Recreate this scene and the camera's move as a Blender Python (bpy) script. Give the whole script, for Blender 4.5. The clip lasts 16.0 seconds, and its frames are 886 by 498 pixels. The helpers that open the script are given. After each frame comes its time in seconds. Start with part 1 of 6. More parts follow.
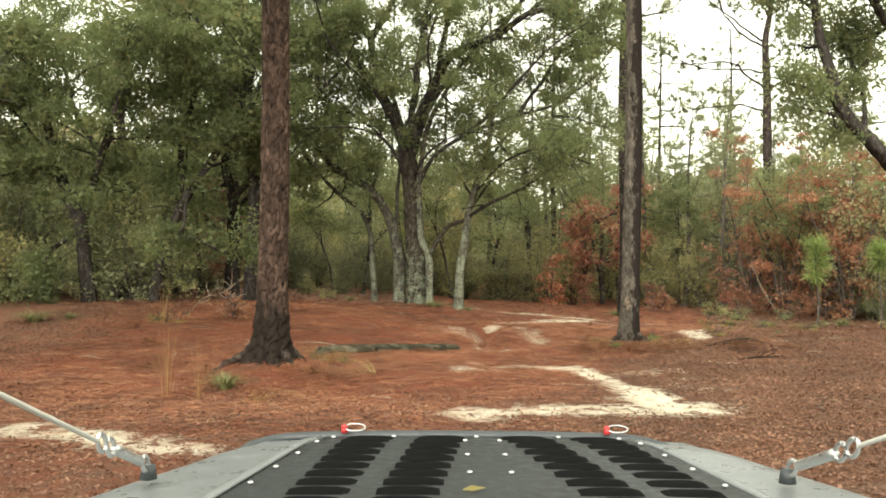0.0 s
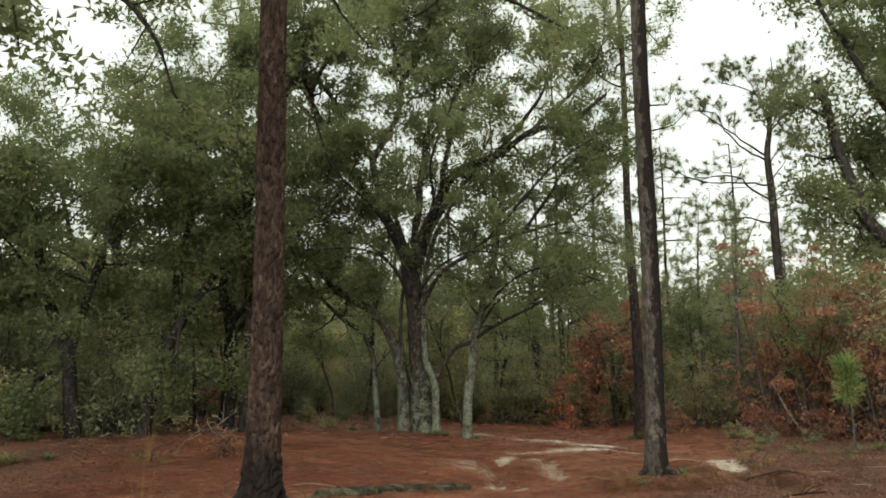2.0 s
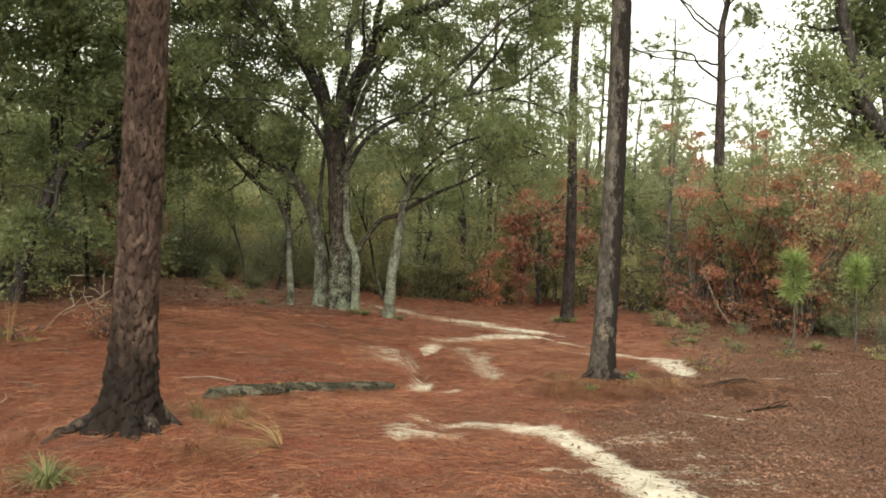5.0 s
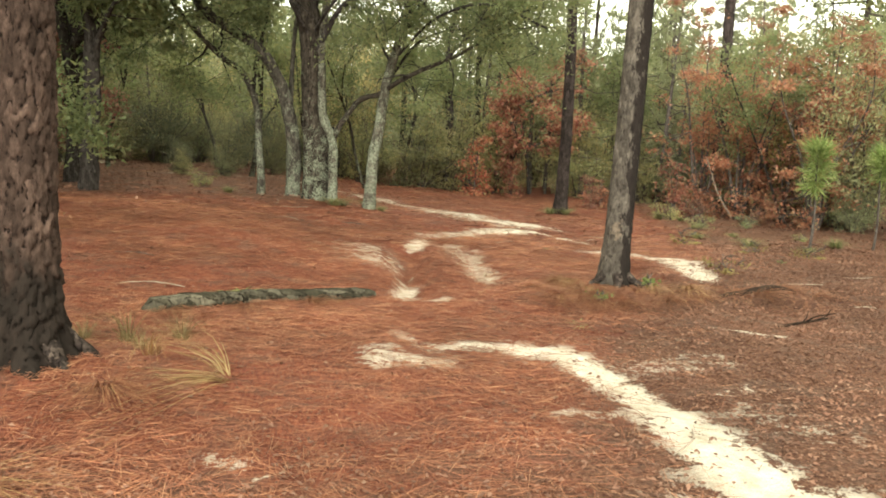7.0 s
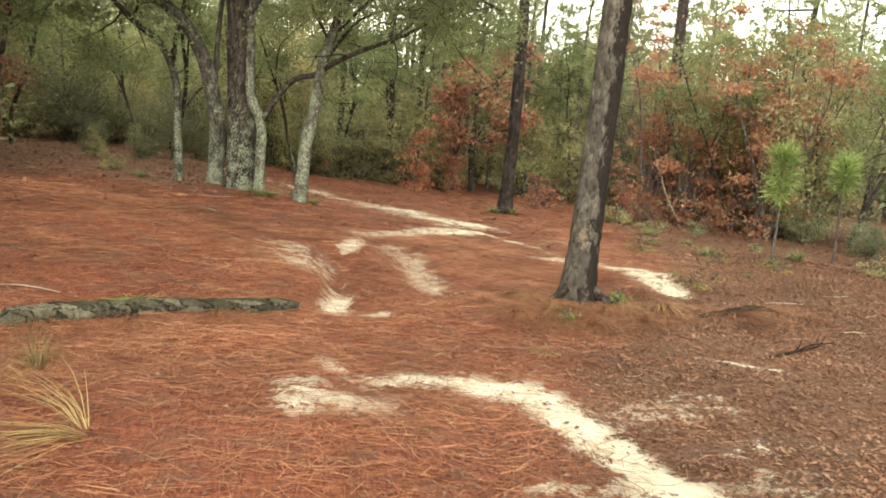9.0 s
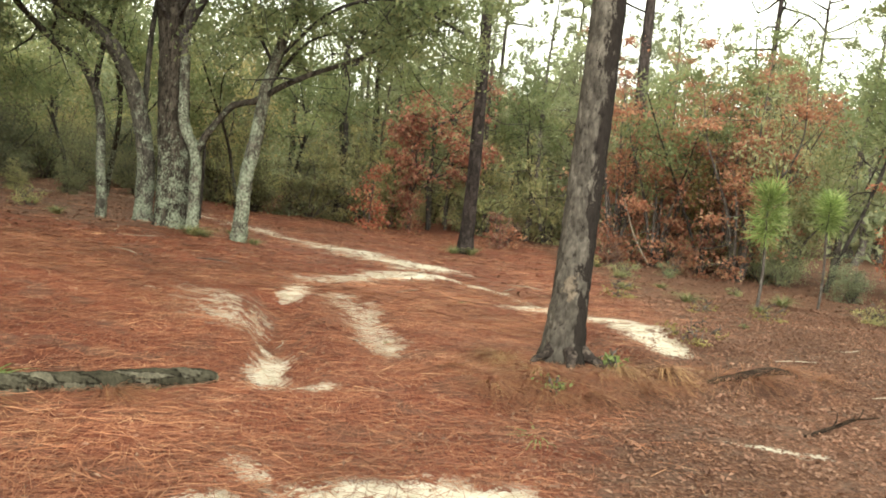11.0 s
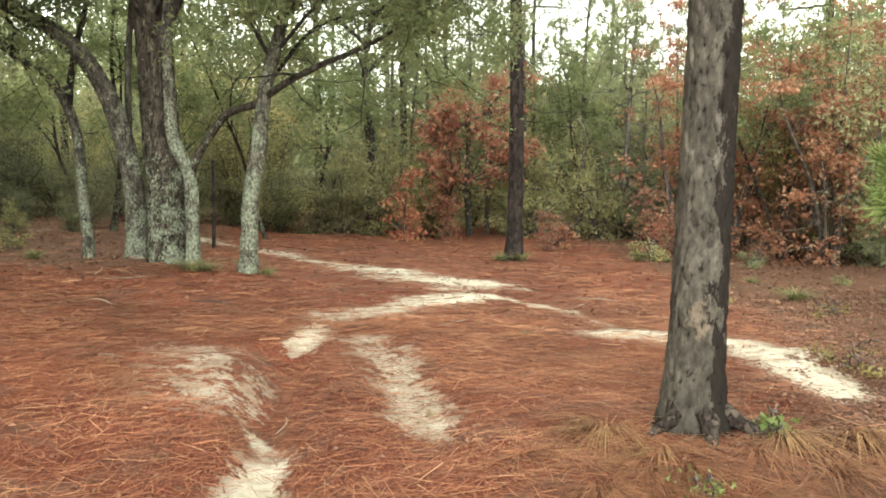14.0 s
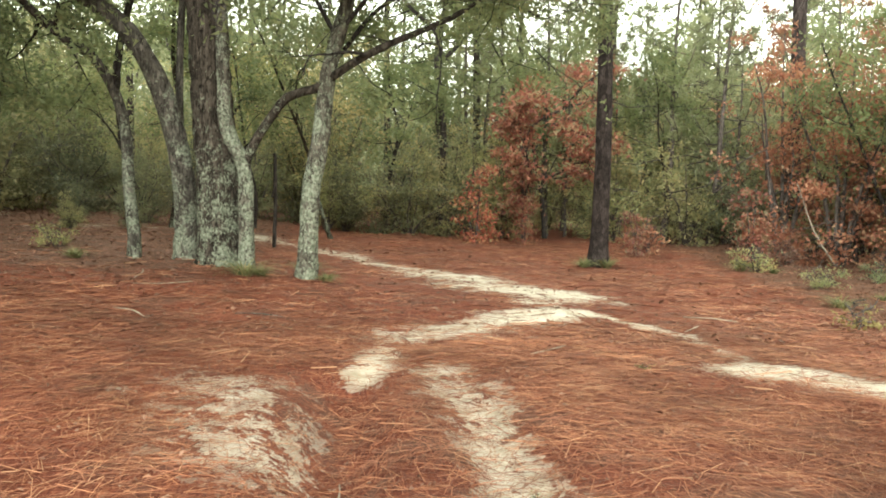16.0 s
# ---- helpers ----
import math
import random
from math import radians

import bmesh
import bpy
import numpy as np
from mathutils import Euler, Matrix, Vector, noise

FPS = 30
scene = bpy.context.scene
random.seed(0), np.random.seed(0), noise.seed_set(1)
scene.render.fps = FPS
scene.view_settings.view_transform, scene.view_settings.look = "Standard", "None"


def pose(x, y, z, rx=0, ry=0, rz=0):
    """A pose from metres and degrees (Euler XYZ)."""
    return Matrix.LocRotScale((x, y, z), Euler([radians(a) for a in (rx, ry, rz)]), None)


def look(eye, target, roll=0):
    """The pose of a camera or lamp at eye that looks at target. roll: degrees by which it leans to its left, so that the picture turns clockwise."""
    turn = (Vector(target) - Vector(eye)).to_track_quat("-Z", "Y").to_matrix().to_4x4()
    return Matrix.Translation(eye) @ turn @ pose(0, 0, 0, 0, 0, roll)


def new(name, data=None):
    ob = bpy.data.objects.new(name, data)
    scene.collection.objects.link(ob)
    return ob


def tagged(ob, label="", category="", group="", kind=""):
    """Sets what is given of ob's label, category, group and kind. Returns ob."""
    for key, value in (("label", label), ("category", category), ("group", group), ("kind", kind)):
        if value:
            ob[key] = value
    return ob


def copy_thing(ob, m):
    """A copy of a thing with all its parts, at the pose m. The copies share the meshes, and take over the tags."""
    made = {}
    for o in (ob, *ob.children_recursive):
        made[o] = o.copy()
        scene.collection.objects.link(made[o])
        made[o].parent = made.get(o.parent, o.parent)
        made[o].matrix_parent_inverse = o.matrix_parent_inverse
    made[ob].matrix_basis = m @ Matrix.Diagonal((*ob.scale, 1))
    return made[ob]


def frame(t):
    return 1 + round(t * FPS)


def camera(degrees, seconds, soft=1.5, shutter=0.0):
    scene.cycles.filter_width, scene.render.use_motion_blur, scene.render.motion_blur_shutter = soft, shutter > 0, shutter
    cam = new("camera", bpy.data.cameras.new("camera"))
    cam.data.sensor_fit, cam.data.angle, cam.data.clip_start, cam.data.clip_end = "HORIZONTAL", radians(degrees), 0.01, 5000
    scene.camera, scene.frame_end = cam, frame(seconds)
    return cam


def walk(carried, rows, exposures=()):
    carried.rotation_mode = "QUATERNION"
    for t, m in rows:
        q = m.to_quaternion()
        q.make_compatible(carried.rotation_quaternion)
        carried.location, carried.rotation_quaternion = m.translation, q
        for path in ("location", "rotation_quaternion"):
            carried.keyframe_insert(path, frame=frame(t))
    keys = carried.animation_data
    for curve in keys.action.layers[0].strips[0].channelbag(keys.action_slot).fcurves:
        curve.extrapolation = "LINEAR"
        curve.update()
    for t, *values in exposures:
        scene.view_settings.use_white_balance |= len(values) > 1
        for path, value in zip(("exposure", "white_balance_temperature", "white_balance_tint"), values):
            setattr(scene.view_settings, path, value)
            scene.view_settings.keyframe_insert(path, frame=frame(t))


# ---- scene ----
cam = camera(58.3, 16.0, soft=1.8)
PATH = [
    (0, (0.038, 0.009, 1.581), (0.041, 2.008, 1.642), 0.4),
    (0.5, (-0.005, 0.232, 1.627), (-0.002, 2.228, 1.753), 1.2),
    (1, (-0.046, 0.375, 1.691), (-0.042, 2.364, 1.897), 1.8),
    (1.5, (-0.072, 0.56, 1.7), (-0.096, 2.536, 2.007), 2.4),
    (2, (-0.015, 0.743, 1.757), (-0.019, 2.712, 2.109), -0.6),
    (2.5, (-0.02, 0.972, 1.779), (-0.012, 2.934, 2.168), -1.0),
    (3, (-0.004, 1.228, 1.819), (0.013, 3.189, 2.211), -1.9),
    (3.5, (0.003, 1.572, 1.885), (0.036, 3.547, 2.202), -3.5),
    (4, (-0.057, 1.893, 1.915), (0.022, 3.877, 2.151), -1.6),
    (4.5, (-0.107, 2.238, 1.988), (0.073, 4.227, 2.097), 0.4),
    (5, (-0.112, 2.554, 1.997), (0.086, 4.544, 2.019), 2.2),
    (7.5, (0.021, 4.392, 1.952), (0.288, 6.35, 1.645), 3.1),
    (8, (0.059, 4.707, 1.935), (0.357, 6.657, 1.604), 3.3),
    (8.5, (0.104, 4.994, 1.935), (0.453, 6.94, 1.629), 2.9),
    (9, (0.1, 5.306, 1.903), (0.511, 7.246, 1.641), 5.2),
    (9.5, (0.152, 5.62, 1.873), (0.606, 7.555, 1.648), 5.4),
    (10, (0.207, 5.949, 1.845), (0.708, 7.876, 1.655), 6.4),
    (12.5, (0.569, 7.537, 1.831), (1.087, 9.464, 1.686), 2.9),
    (13, (0.643, 7.861, 1.826), (1.136, 9.793, 1.675), 1.8),
    (13.5, (0.752, 8.253, 1.811), (1.199, 10.195, 1.643), 0.5),
    (14, (0.78, 8.588, 1.811), (1.192, 10.539, 1.658), 0.4),
    (14.5, (0.801, 8.943, 1.796), (1.174, 10.901, 1.632), 1.0),
    (15, (0.818, 9.27, 1.789), (1.159, 11.234, 1.637), 0.8),
    (15.5, (0.841, 9.616, 1.777), (1.142, 11.586, 1.612), 0.9),
    (16, (0.843, 9.918, 1.776), (1.092, 11.897, 1.62), 1.1),
]
# seconds, stops, kelvin, tint
EXPOSURES = [(0, -0.17, 6400, 6), (0.5, -0.27, 6350, 6), (1, -0.45, 6250, 6), (1.5, -0.87, 6100, 6), (2, -1.18, 5950, 6), (2.5, -1.36, 5900, 7), (3.5, -1.33, 5900, 7), (4.5, -0.77, 6050, 7),
             (5, -0.4, 6200, 7), (7.5, 0.03, 6400, 6), (10, 0.05, 6300, 5), (12.5, 0.08, 5950, 4), (16, 0.15, 5980, 4)]
walk(cam, [(t, look(eye, target, roll)) for t, eye, target, roll in PATH], EXPOSURES)

# ---- overcast daylight ----
world = bpy.data.worlds.new("world")
scene.world = world
world.use_nodes = True
wt = world.node_tree
sky = wt.nodes.new("ShaderNodeTexSky")
sky.sky_type, sky.sun_disc = "NISHITA", False
sky.sun_elevation, sky.sun_rotation = radians(27), radians(193)
sky.air_density, sky.dust_density, sky.ozone_density = 1.0, 6.0, 1.0
veil = wt.nodes.new("ShaderNodeMix")          # cloud cover: most of the blue is gone
veil.data_type = "RGBA"
veil.inputs[0].default_value = 0.82
veil.inputs[7].default_value = (19.6, 19.0, 16.2, 1)
wt.links.new(sky.outputs[0], veil.inputs[6])
back = wt.nodes["Background"]
wt.links.new(veil.outputs[2], back.inputs[0])
back.inputs[1].default_value = 0.178
sun = new("sun", bpy.data.lights.new("sun", "SUN"))
sun.data.energy, sun.data.angle, sun.data.color = 4.6, radians(40), (1.0, 0.96, 0.9)
sun.matrix_world = look((-2, -9, 4.6), (0, 0, 0))


# ---- materials ----
def material(name, rough=0.8, spec=0.3):
    m = bpy.data.materials.new(name)
    m.use_nodes = True
    b = m.node_tree.nodes["Principled BSDF"]
    b.inputs["Roughness"].default_value = rough
    b.inputs["Specular IOR Level"].default_value = spec
    return m, m.node_tree, b


def node(nt, kind, **inputs):
    n = nt.nodes.new(kind)
    for k, v in inputs.items():
        n.inputs[k.replace("_", " ")].default_value = v
    return n


def ramp(nt, fac, stops):
    r = nt.nodes.new("ShaderNodeValToRGB")
    e = r.color_ramp.elements
    while len(e) < len(stops):
        e.new(0.5)
    for el, (p, c) in zip(e, stops):
        el.position, el.color = p, (*c, 1) if len(c) == 3 else (c[0], c[0], c[0], 1)
    nt.links.new(fac, r.inputs[0])
    return r.outputs[0]


def mixed(nt, fac, a, b, how="MIX"):
    m = nt.nodes.new("ShaderNodeMix")
    m.data_type, m.blend_type = "RGBA", how
    for sock, v in ((m.inputs[0], fac), (m.inputs[6], a), (m.inputs[7], b)):
        if isinstance(v, (int, float)):
            sock.default_value = v
        elif isinstance(v, tuple):
            sock.default_value = (*v, 1)
        else:
            nt.links.new(v, sock)
    return m.outputs[2]


def calc(nt, op, a, b=0.0):
    m = nt.nodes.new("ShaderNodeMath")
    m.operation = op
    for sock, v in zip(m.inputs, (a, b)):
        if isinstance(v, (int, float)):
            sock.default_value = v
        else:
            nt.links.new(v, sock)
    return m.outputs[0]


def coords(nt, scale=(1, 1, 1), which="Object"):
    c, m = nt.nodes.new("ShaderNodeTexCoord"), nt.nodes.new("ShaderNodeMapping")
    m.inputs["Scale"].default_value = scale
    nt.links.new(c.outputs[which], m.inputs[0])
    return m.outputs[0]


def speck(nt, vec, scale, detail=4.0, rough=0.6):
    n = node(nt, "ShaderNodeTexNoise", Scale=scale, Detail=detail, Roughness=rough)
    nt.links.new(vec, n.inputs["Vector"])
    return n.outputs[0]


def bump(nt, b, height, strength, dist):
    n = node(nt, "ShaderNodeBump", Strength=strength, Distance=dist)
    nt.links.new(height, n.inputs["Height"])
    nt.links.new(n.outputs[0], b.inputs["Normal"])


def leaf_material(name, stops, through_part=0.35, rough=0.55, even=0.0, varied=False):
    """Thin leaves: each takes its own shade and lets some light through."""
    m, nt, b = material(name, rough, 0.35)
    g = nt.nodes.new("ShaderNodeNewGeometry")
    mean = [sum(s[1][k] for s in stops[:-1]) / (len(stops) - 1) for k in range(3)]
    c = ramp(nt, g.outputs["Random Per Island"], [(p, tuple(v + even * (m - v) for v, m in zip(col, mean))) for p, col in stops])
    clump = ramp(nt, speck(nt, coords(nt), 2.6, 3.0), [(0.34, stops[0][1]), (0.5, tuple(mean)), (0.66, stops[-1][1])])
    c = mixed(nt, 0.5 * even, c, clump)                       # whole sprays share a shade
    big = speck(nt, coords(nt), 0.9, 2.0)
    c = mixed(nt, 0.75, c, ramp(nt, big, [(0.3, (0.6,)), (0.7, (1.45,))]), "MULTIPLY")
    if varied:                                                # each plant has its own cast
        own = nt.nodes.new("ShaderNodeObjectInfo")
        c = mixed(nt, 1.0, c, ramp(nt, own.outputs["Random"], [(0, (0.72, 0.80, 0.86)), (0.35, (0.95, 1.0, 0.95)), (0.7, (1.14, 1.08, 0.95)), (1, (1.28, 1.15, 1.05))]), "MULTIPLY")
    nt.links.new(c, b.inputs["Base Color"])
    t = nt.nodes.new("ShaderNodeBsdfTranslucent")
    nt.links.new(c, t.inputs[0])
    s = nt.nodes.new("ShaderNodeMixShader")
    s.inputs[0].default_value = through_part
    nt.links.new(b.outputs[0], s.inputs[1])
    nt.links.new(t.outputs[0], s.inputs[2])
    nt.links.new(s.outputs[0], nt.nodes["Material Output"].inputs[0])
    return m


LEAF_OAK = leaf_material("oak_leaf", [(0, (0.130, 0.161, 0.075)), (0.5, (0.214, 0.258, 0.111)), (0.9, (0.319, 0.345, 0.163)), (1, (0.449, 0.358, 0.163))], 0.68, even=0.45)
LEAF_LIVE = leaf_material("live_oak_leaf", [(0, (0.105, 0.135, 0.058)), (0.5, (0.176, 0.215, 0.088)), (0.9, (0.264, 0.290, 0.130)), (1, (0.374, 0.300, 0.130))], 0.6, even=0.5)
# thicket leaves, and pine_needle below, are lightened in colour to carry haze
LEAF_DARK = leaf_material("evergreen_leaf", [(0, (0.191, 0.212, 0.120)), (0.6, (0.347, 0.344, 0.189)), (1, (0.558, 0.481, 0.275))], 0.5, even=0.55, varied=True)
LEAF_OLIVE = leaf_material("thicket_leaf", [(0, (0.198, 0.224, 0.104)), (0.5, (0.315, 0.338, 0.160)), (0.85, (0.430, 0.425, 0.207)), (1, (0.573, 0.387, 0.188))], 0.45, even=0.55, varied=True)
LEAF_MIXED = leaf_material("mixed_leaf", [(0, (0.204, 0.212, 0.109)), (0.5, (0.335, 0.336, 0.169)), (0.85, (0.508, 0.460, 0.231)), (1, (0.690, 0.460, 0.231))], 0.5, even=0.55, varied=True)
# understorey leaf: the closed canopy's shade is put into its darker colour
LEAF_UNDER = leaf_material("shade_dimmed_leaf", [(0, (0.125, 0.130, 0.073)), (0.55, (0.215, 0.220, 0.120)), (0.9, (0.290, 0.270, 0.145)), (1, (0.320, 0.235, 0.130))], 0.45, even=0.65, varied=True)
LEAF_RED = leaf_material("red_oak_leaf", [(0, (0.192, 0.068, 0.055)), (0.35, (0.437, 0.131, 0.095)), (0.6, (0.553, 0.221, 0.141)), (0.8, (0.539, 0.344, 0.201)), (1, (0.306, 0.359, 0.188))], 0.45, even=0.2, varied=True)
LEAF_RUST = leaf_material("rust_oak_leaf", [(0, (0.202, 0.080, 0.061)), (0.5, (0.365, 0.164, 0.104)), (0.8, (0.426, 0.260, 0.156)), (1, (0.263, 0.260, 0.175))], 0.45, even=0.25, varied=True)
LEAF_PINE = leaf_material("pine_needle", [(0, (0.199, 0.220, 0.119)), (0.6, (0.348, 0.367, 0.186)), (1, (0.510, 0.484, 0.276))], 0.45, even=0.55)
LEAF_OPEN = leaf_material("grey_green_pine_needle", [(0, (0.095, 0.110, 0.045)), (0.6, (0.175, 0.195, 0.080)), (1, (0.290, 0.290, 0.135))], 0.35, even=0.4)
LEAF_YOUNG = leaf_material("seedling_needle", [(0, (0.166, 0.221, 0.066)), (0.6, (0.288, 0.377, 0.112)), (1, (0.468, 0.520, 0.198))], 0.4)
LEAF_LIME = leaf_material("vine_leaf", [(0, (0.122, 0.166, 0.037)), (1, (0.259, 0.297, 0.104))], 0.4)
LEAF_YELLOW = leaf_material("yellow_leaf", [(0, (0.208, 0.172, 0.054)), (1, (0.360, 0.296, 0.108))], 0.4, even=0.55)
OLIVE_STRAW = leaf_material("half_dry_grass", [(0, (0.110, 0.075, 0.035)), (0.5, (0.180, 0.140, 0.055)), (1, (0.300, 0.235, 0.105))], 0.25, 0.7)
TAN_STRAW = leaf_material("golden_brown_grass", [(0, (0.120, 0.055, 0.026)), (0.5, (0.255, 0.130, 0.058)), (1, (0.400, 0.260, 0.120))], 0.22, 0.72)
YELLOW_STRAW = leaf_material("yellow_grass", [(0, (0.250, 0.160, 0.060)), (0.5, (0.390, 0.270, 0.105)), (1, (0.520, 0.400, 0.190))], 0.25, 0.7)
STRAW = leaf_material("dry_grass", [(0, (0.211, 0.101, 0.043)), (0.5, (0.328, 0.172, 0.070)), (1, (0.429, 0.312, 0.140))], 0.25, 0.7)
DRAPE = leaf_material("draped_straw", [(0, (0.095, 0.039, 0.022)), (0.5, (0.217, 0.089, 0.043)), (0.9, (0.306, 0.147, 0.065)), (1, (0.389, 0.262, 0.122))], 0.2, 0.75)
GRASS = leaf_material("green_grass", [(0, (0.10, 0.12, 0.045)), (0.6, (0.19, 0.20, 0.075)), (1, (0.36, 0.28, 0.13))], 0.3, 0.7)
NEEDLES = leaf_material("fallen_needles", [(0, (0.073, 0.031, 0.020)), (0.35, (0.175, 0.064, 0.037)), (0.65, (0.321, 0.122, 0.059)), (0.9, (0.408, 0.181, 0.087)), (1, (0.525, 0.310, 0.167))], 0.1, 0.75, even=0.25)
LITTER = leaf_material("fallen_leaves", [(0, (0.062, 0.029, 0.018)), (0.35, (0.130, 0.057, 0.033)), (0.75, (0.213, 0.103, 0.059)), (0.94, (0.281, 0.156, 0.097)), (1, (0.343, 0.221, 0.143))], 0.1, 0.75, even=0.45)


def bark_material(name, plate_a, plate_b, crack, scale=(15, 15, 5.5), depth=0.02, lichen=0.0, lichen_top=2.4, char=0.0, scorch=0.0, scar=None, plated=0.0, pale=((0.13, 0.16, 0.10), (0.33, 0.37, 0.26))):
    m, nt, b = material(name, 0.95, 0.06)
    v = coords(nt, scale)
    warp = node(nt, "ShaderNodeTexNoise", Scale=0.8, Detail=3.0)
    nt.links.new(v, warp.inputs["Vector"])
    v2 = mixed(nt, 0.9, v, warp.outputs["Color"], "ADD")
    cell, edge = nt.nodes.new("ShaderNodeTexVoronoi"), nt.nodes.new("ShaderNodeTexVoronoi")
    edge.feature = "DISTANCE_TO_EDGE"
    for n in (cell, edge):
        n.inputs["Scale"].default_value = 1.0
        nt.links.new(v2, n.inputs["Vector"])
    sep = nt.nodes.new("ShaderNodeSeparateColor")
    nt.links.new(cell.outputs["Color"], sep.inputs[0])
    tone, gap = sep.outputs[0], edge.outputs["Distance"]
    if plated:                                                # colours follow the plates of the mesh; crevices between them are darkened in base colour
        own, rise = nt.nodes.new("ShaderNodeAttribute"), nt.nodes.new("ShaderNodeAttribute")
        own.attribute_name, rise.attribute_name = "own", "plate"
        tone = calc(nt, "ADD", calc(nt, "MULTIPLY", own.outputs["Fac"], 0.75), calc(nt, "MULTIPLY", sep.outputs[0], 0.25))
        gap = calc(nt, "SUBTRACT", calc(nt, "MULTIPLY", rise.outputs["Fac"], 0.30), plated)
    c = ramp(nt, tone, [(0, plate_a), (0.55, tuple(0.6 * p + 0.4 * q for p, q in zip(plate_a, plate_b))), (1, plate_b)])
    grain = speck(nt, coords(nt, (30, 30, 12)), 1.6, 5.0)
    c = mixed(nt, 0.8, c, ramp(nt, grain, [(0.25, (0.5,)), (0.75, (1.5,))]), "MULTIPLY")
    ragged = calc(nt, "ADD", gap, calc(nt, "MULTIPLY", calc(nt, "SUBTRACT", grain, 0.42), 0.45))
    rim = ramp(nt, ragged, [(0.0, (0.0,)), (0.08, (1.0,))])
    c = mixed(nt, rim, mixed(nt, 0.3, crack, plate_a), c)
    flake = speck(nt, coords(nt, (1, 1, 0.6)), 13.0, 6.0, 0.7)
    c = mixed(nt, 0.75, c, ramp(nt, flake, [(0.34, (0.45,)), (0.5, (1.0,)), (0.66, (1.6,))]), "MULTIPLY")
    o = coords(nt)
    xyz = nt.nodes.new("ShaderNodeSeparateXYZ")
    nt.links.new(o, xyz.inputs[0])
    if lichen:
        spots = calc(nt, "ADD", calc(nt, "MULTIPLY", speck(nt, coords(nt, (1, 1, 0.7)), 36.0, 6.0, 0.75), 0.6), calc(nt, "MULTIPLY", speck(nt, o, 5.0, 3.0), 0.4))
        fade = calc(nt, "MULTIPLY", calc(nt, "SUBTRACT", lichen_top, xyz.outputs[2]), 0.065)
        fade = calc(nt, "MINIMUM", fade, 0.13)
        mask = ramp(nt, calc(nt, "ADD", spots, fade), [(0.65 - 0.14 * lichen, (0.0,)), (0.71 - 0.14 * lichen, (0.95,))])
        tint = ramp(nt, speck(nt, o, 30.0, 3.0), [(0.35, pale[0]), (0.65, pale[1])])
        c = mixed(nt, mask, c, tint)
    if char:
        side = calc(nt, "ADD", calc(nt, "MULTIPLY", xyz.outputs[0], 0.9), calc(nt, "MULTIPLY", xyz.outputs[1], -0.44))
        burn = calc(nt, "ADD", calc(nt, "MULTIPLY", side, 2.3), calc(nt, "MULTIPLY", speck(nt, coords(nt, (1, 1, 0.35)), 8.0, 6.0, 0.75), 1.6))
        burn = ramp(nt, burn, [(0.99, (0.0,)), (1.04, (1.0,))])
        c = mixed(nt, calc(nt, "MULTIPLY", burn, char), c, mixed(nt, grain, (0.009, 0.007, 0.006), (0.036, 0.029, 0.024)))
    if scar:
        off = nt.nodes.new("ShaderNodeVectorMath")
        off.operation = "DISTANCE"
        nt.links.new(coords(nt, (1, 1, 0.6)), off.inputs[0])
        off.inputs[1].default_value = (scar[0], scar[1], scar[2] * 0.6)
        wound = calc(nt, "ADD", off.outputs["Value"], calc(nt, "MULTIPLY", calc(nt, "SUBTRACT", speck(nt, o, 18.0, 5.0), 0.5), 0.22))
        c = mixed(nt, ramp(nt, wound, [(0.03, (0.6,)), (0.06, (0.0,))]), c, (0.22, 0.17, 0.12))              # bark knocked off, bare wood
    if scorch:
        soot = calc(nt, "ADD", calc(nt, "MULTIPLY", calc(nt, "SUBTRACT", scorch, xyz.outputs[2]), 1.3), calc(nt, "MULTIPLY", calc(nt, "SUBTRACT", speck(nt, coords(nt, (2, 2, 0.8)), 3.0, 5.0), 0.5), 2.2))
        c = mixed(nt, calc(nt, "MULTIPLY", ramp(nt, soot, [(0.0, (0.0,)), (0.35, (1.0,))]), 0.85), c, (0.018, 0.015, 0.012))
    nt.links.new(c, b.inputs["Base Color"])
    h = calc(nt, "ADD", rim, calc(nt, "MULTIPLY", grain, 0.6))
    bump(nt, b, h, 0.8, depth)
    return m


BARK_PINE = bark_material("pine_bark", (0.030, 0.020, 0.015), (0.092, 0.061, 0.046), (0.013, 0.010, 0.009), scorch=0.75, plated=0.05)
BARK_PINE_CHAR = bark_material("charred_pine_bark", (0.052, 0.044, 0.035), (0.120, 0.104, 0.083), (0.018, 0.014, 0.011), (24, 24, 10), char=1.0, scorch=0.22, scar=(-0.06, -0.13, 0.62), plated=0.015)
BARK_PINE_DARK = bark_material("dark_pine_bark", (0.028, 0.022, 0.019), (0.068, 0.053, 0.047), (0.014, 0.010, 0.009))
BARK_ROOT = bark_material("root_bark", (0.026, 0.020, 0.017), (0.085, 0.066, 0.052), (0.014, 0.011, 0.009), (26, 26, 26), 0.015)
BARK_OAK = bark_material("oak_bark", (0.034, 0.028, 0.024), (0.074, 0.065, 0.056), (0.015, 0.012, 0.011), (26, 26, 9), 0.012)
BARK_LICHEN = bark_material("lichen_oak_bark", (0.030, 0.024, 0.018), (0.080, 0.066, 0.050), (0.010, 0.008, 0.007), (30, 30, 6), 0.035, 0.30, 2.6, pale=((0.10, 0.11, 0.072), (0.29, 0.31, 0.225)))
BARK_WHITE = bark_material("white_lichen_bark", (0.060, 0.052, 0.040), (0.13, 0.115, 0.088), (0.022, 0.018, 0.014), (28, 28, 8), 0.025, 0.42, 3.8, pale=((0.12, 0.135, 0.088), (0.34, 0.36, 0.265)))
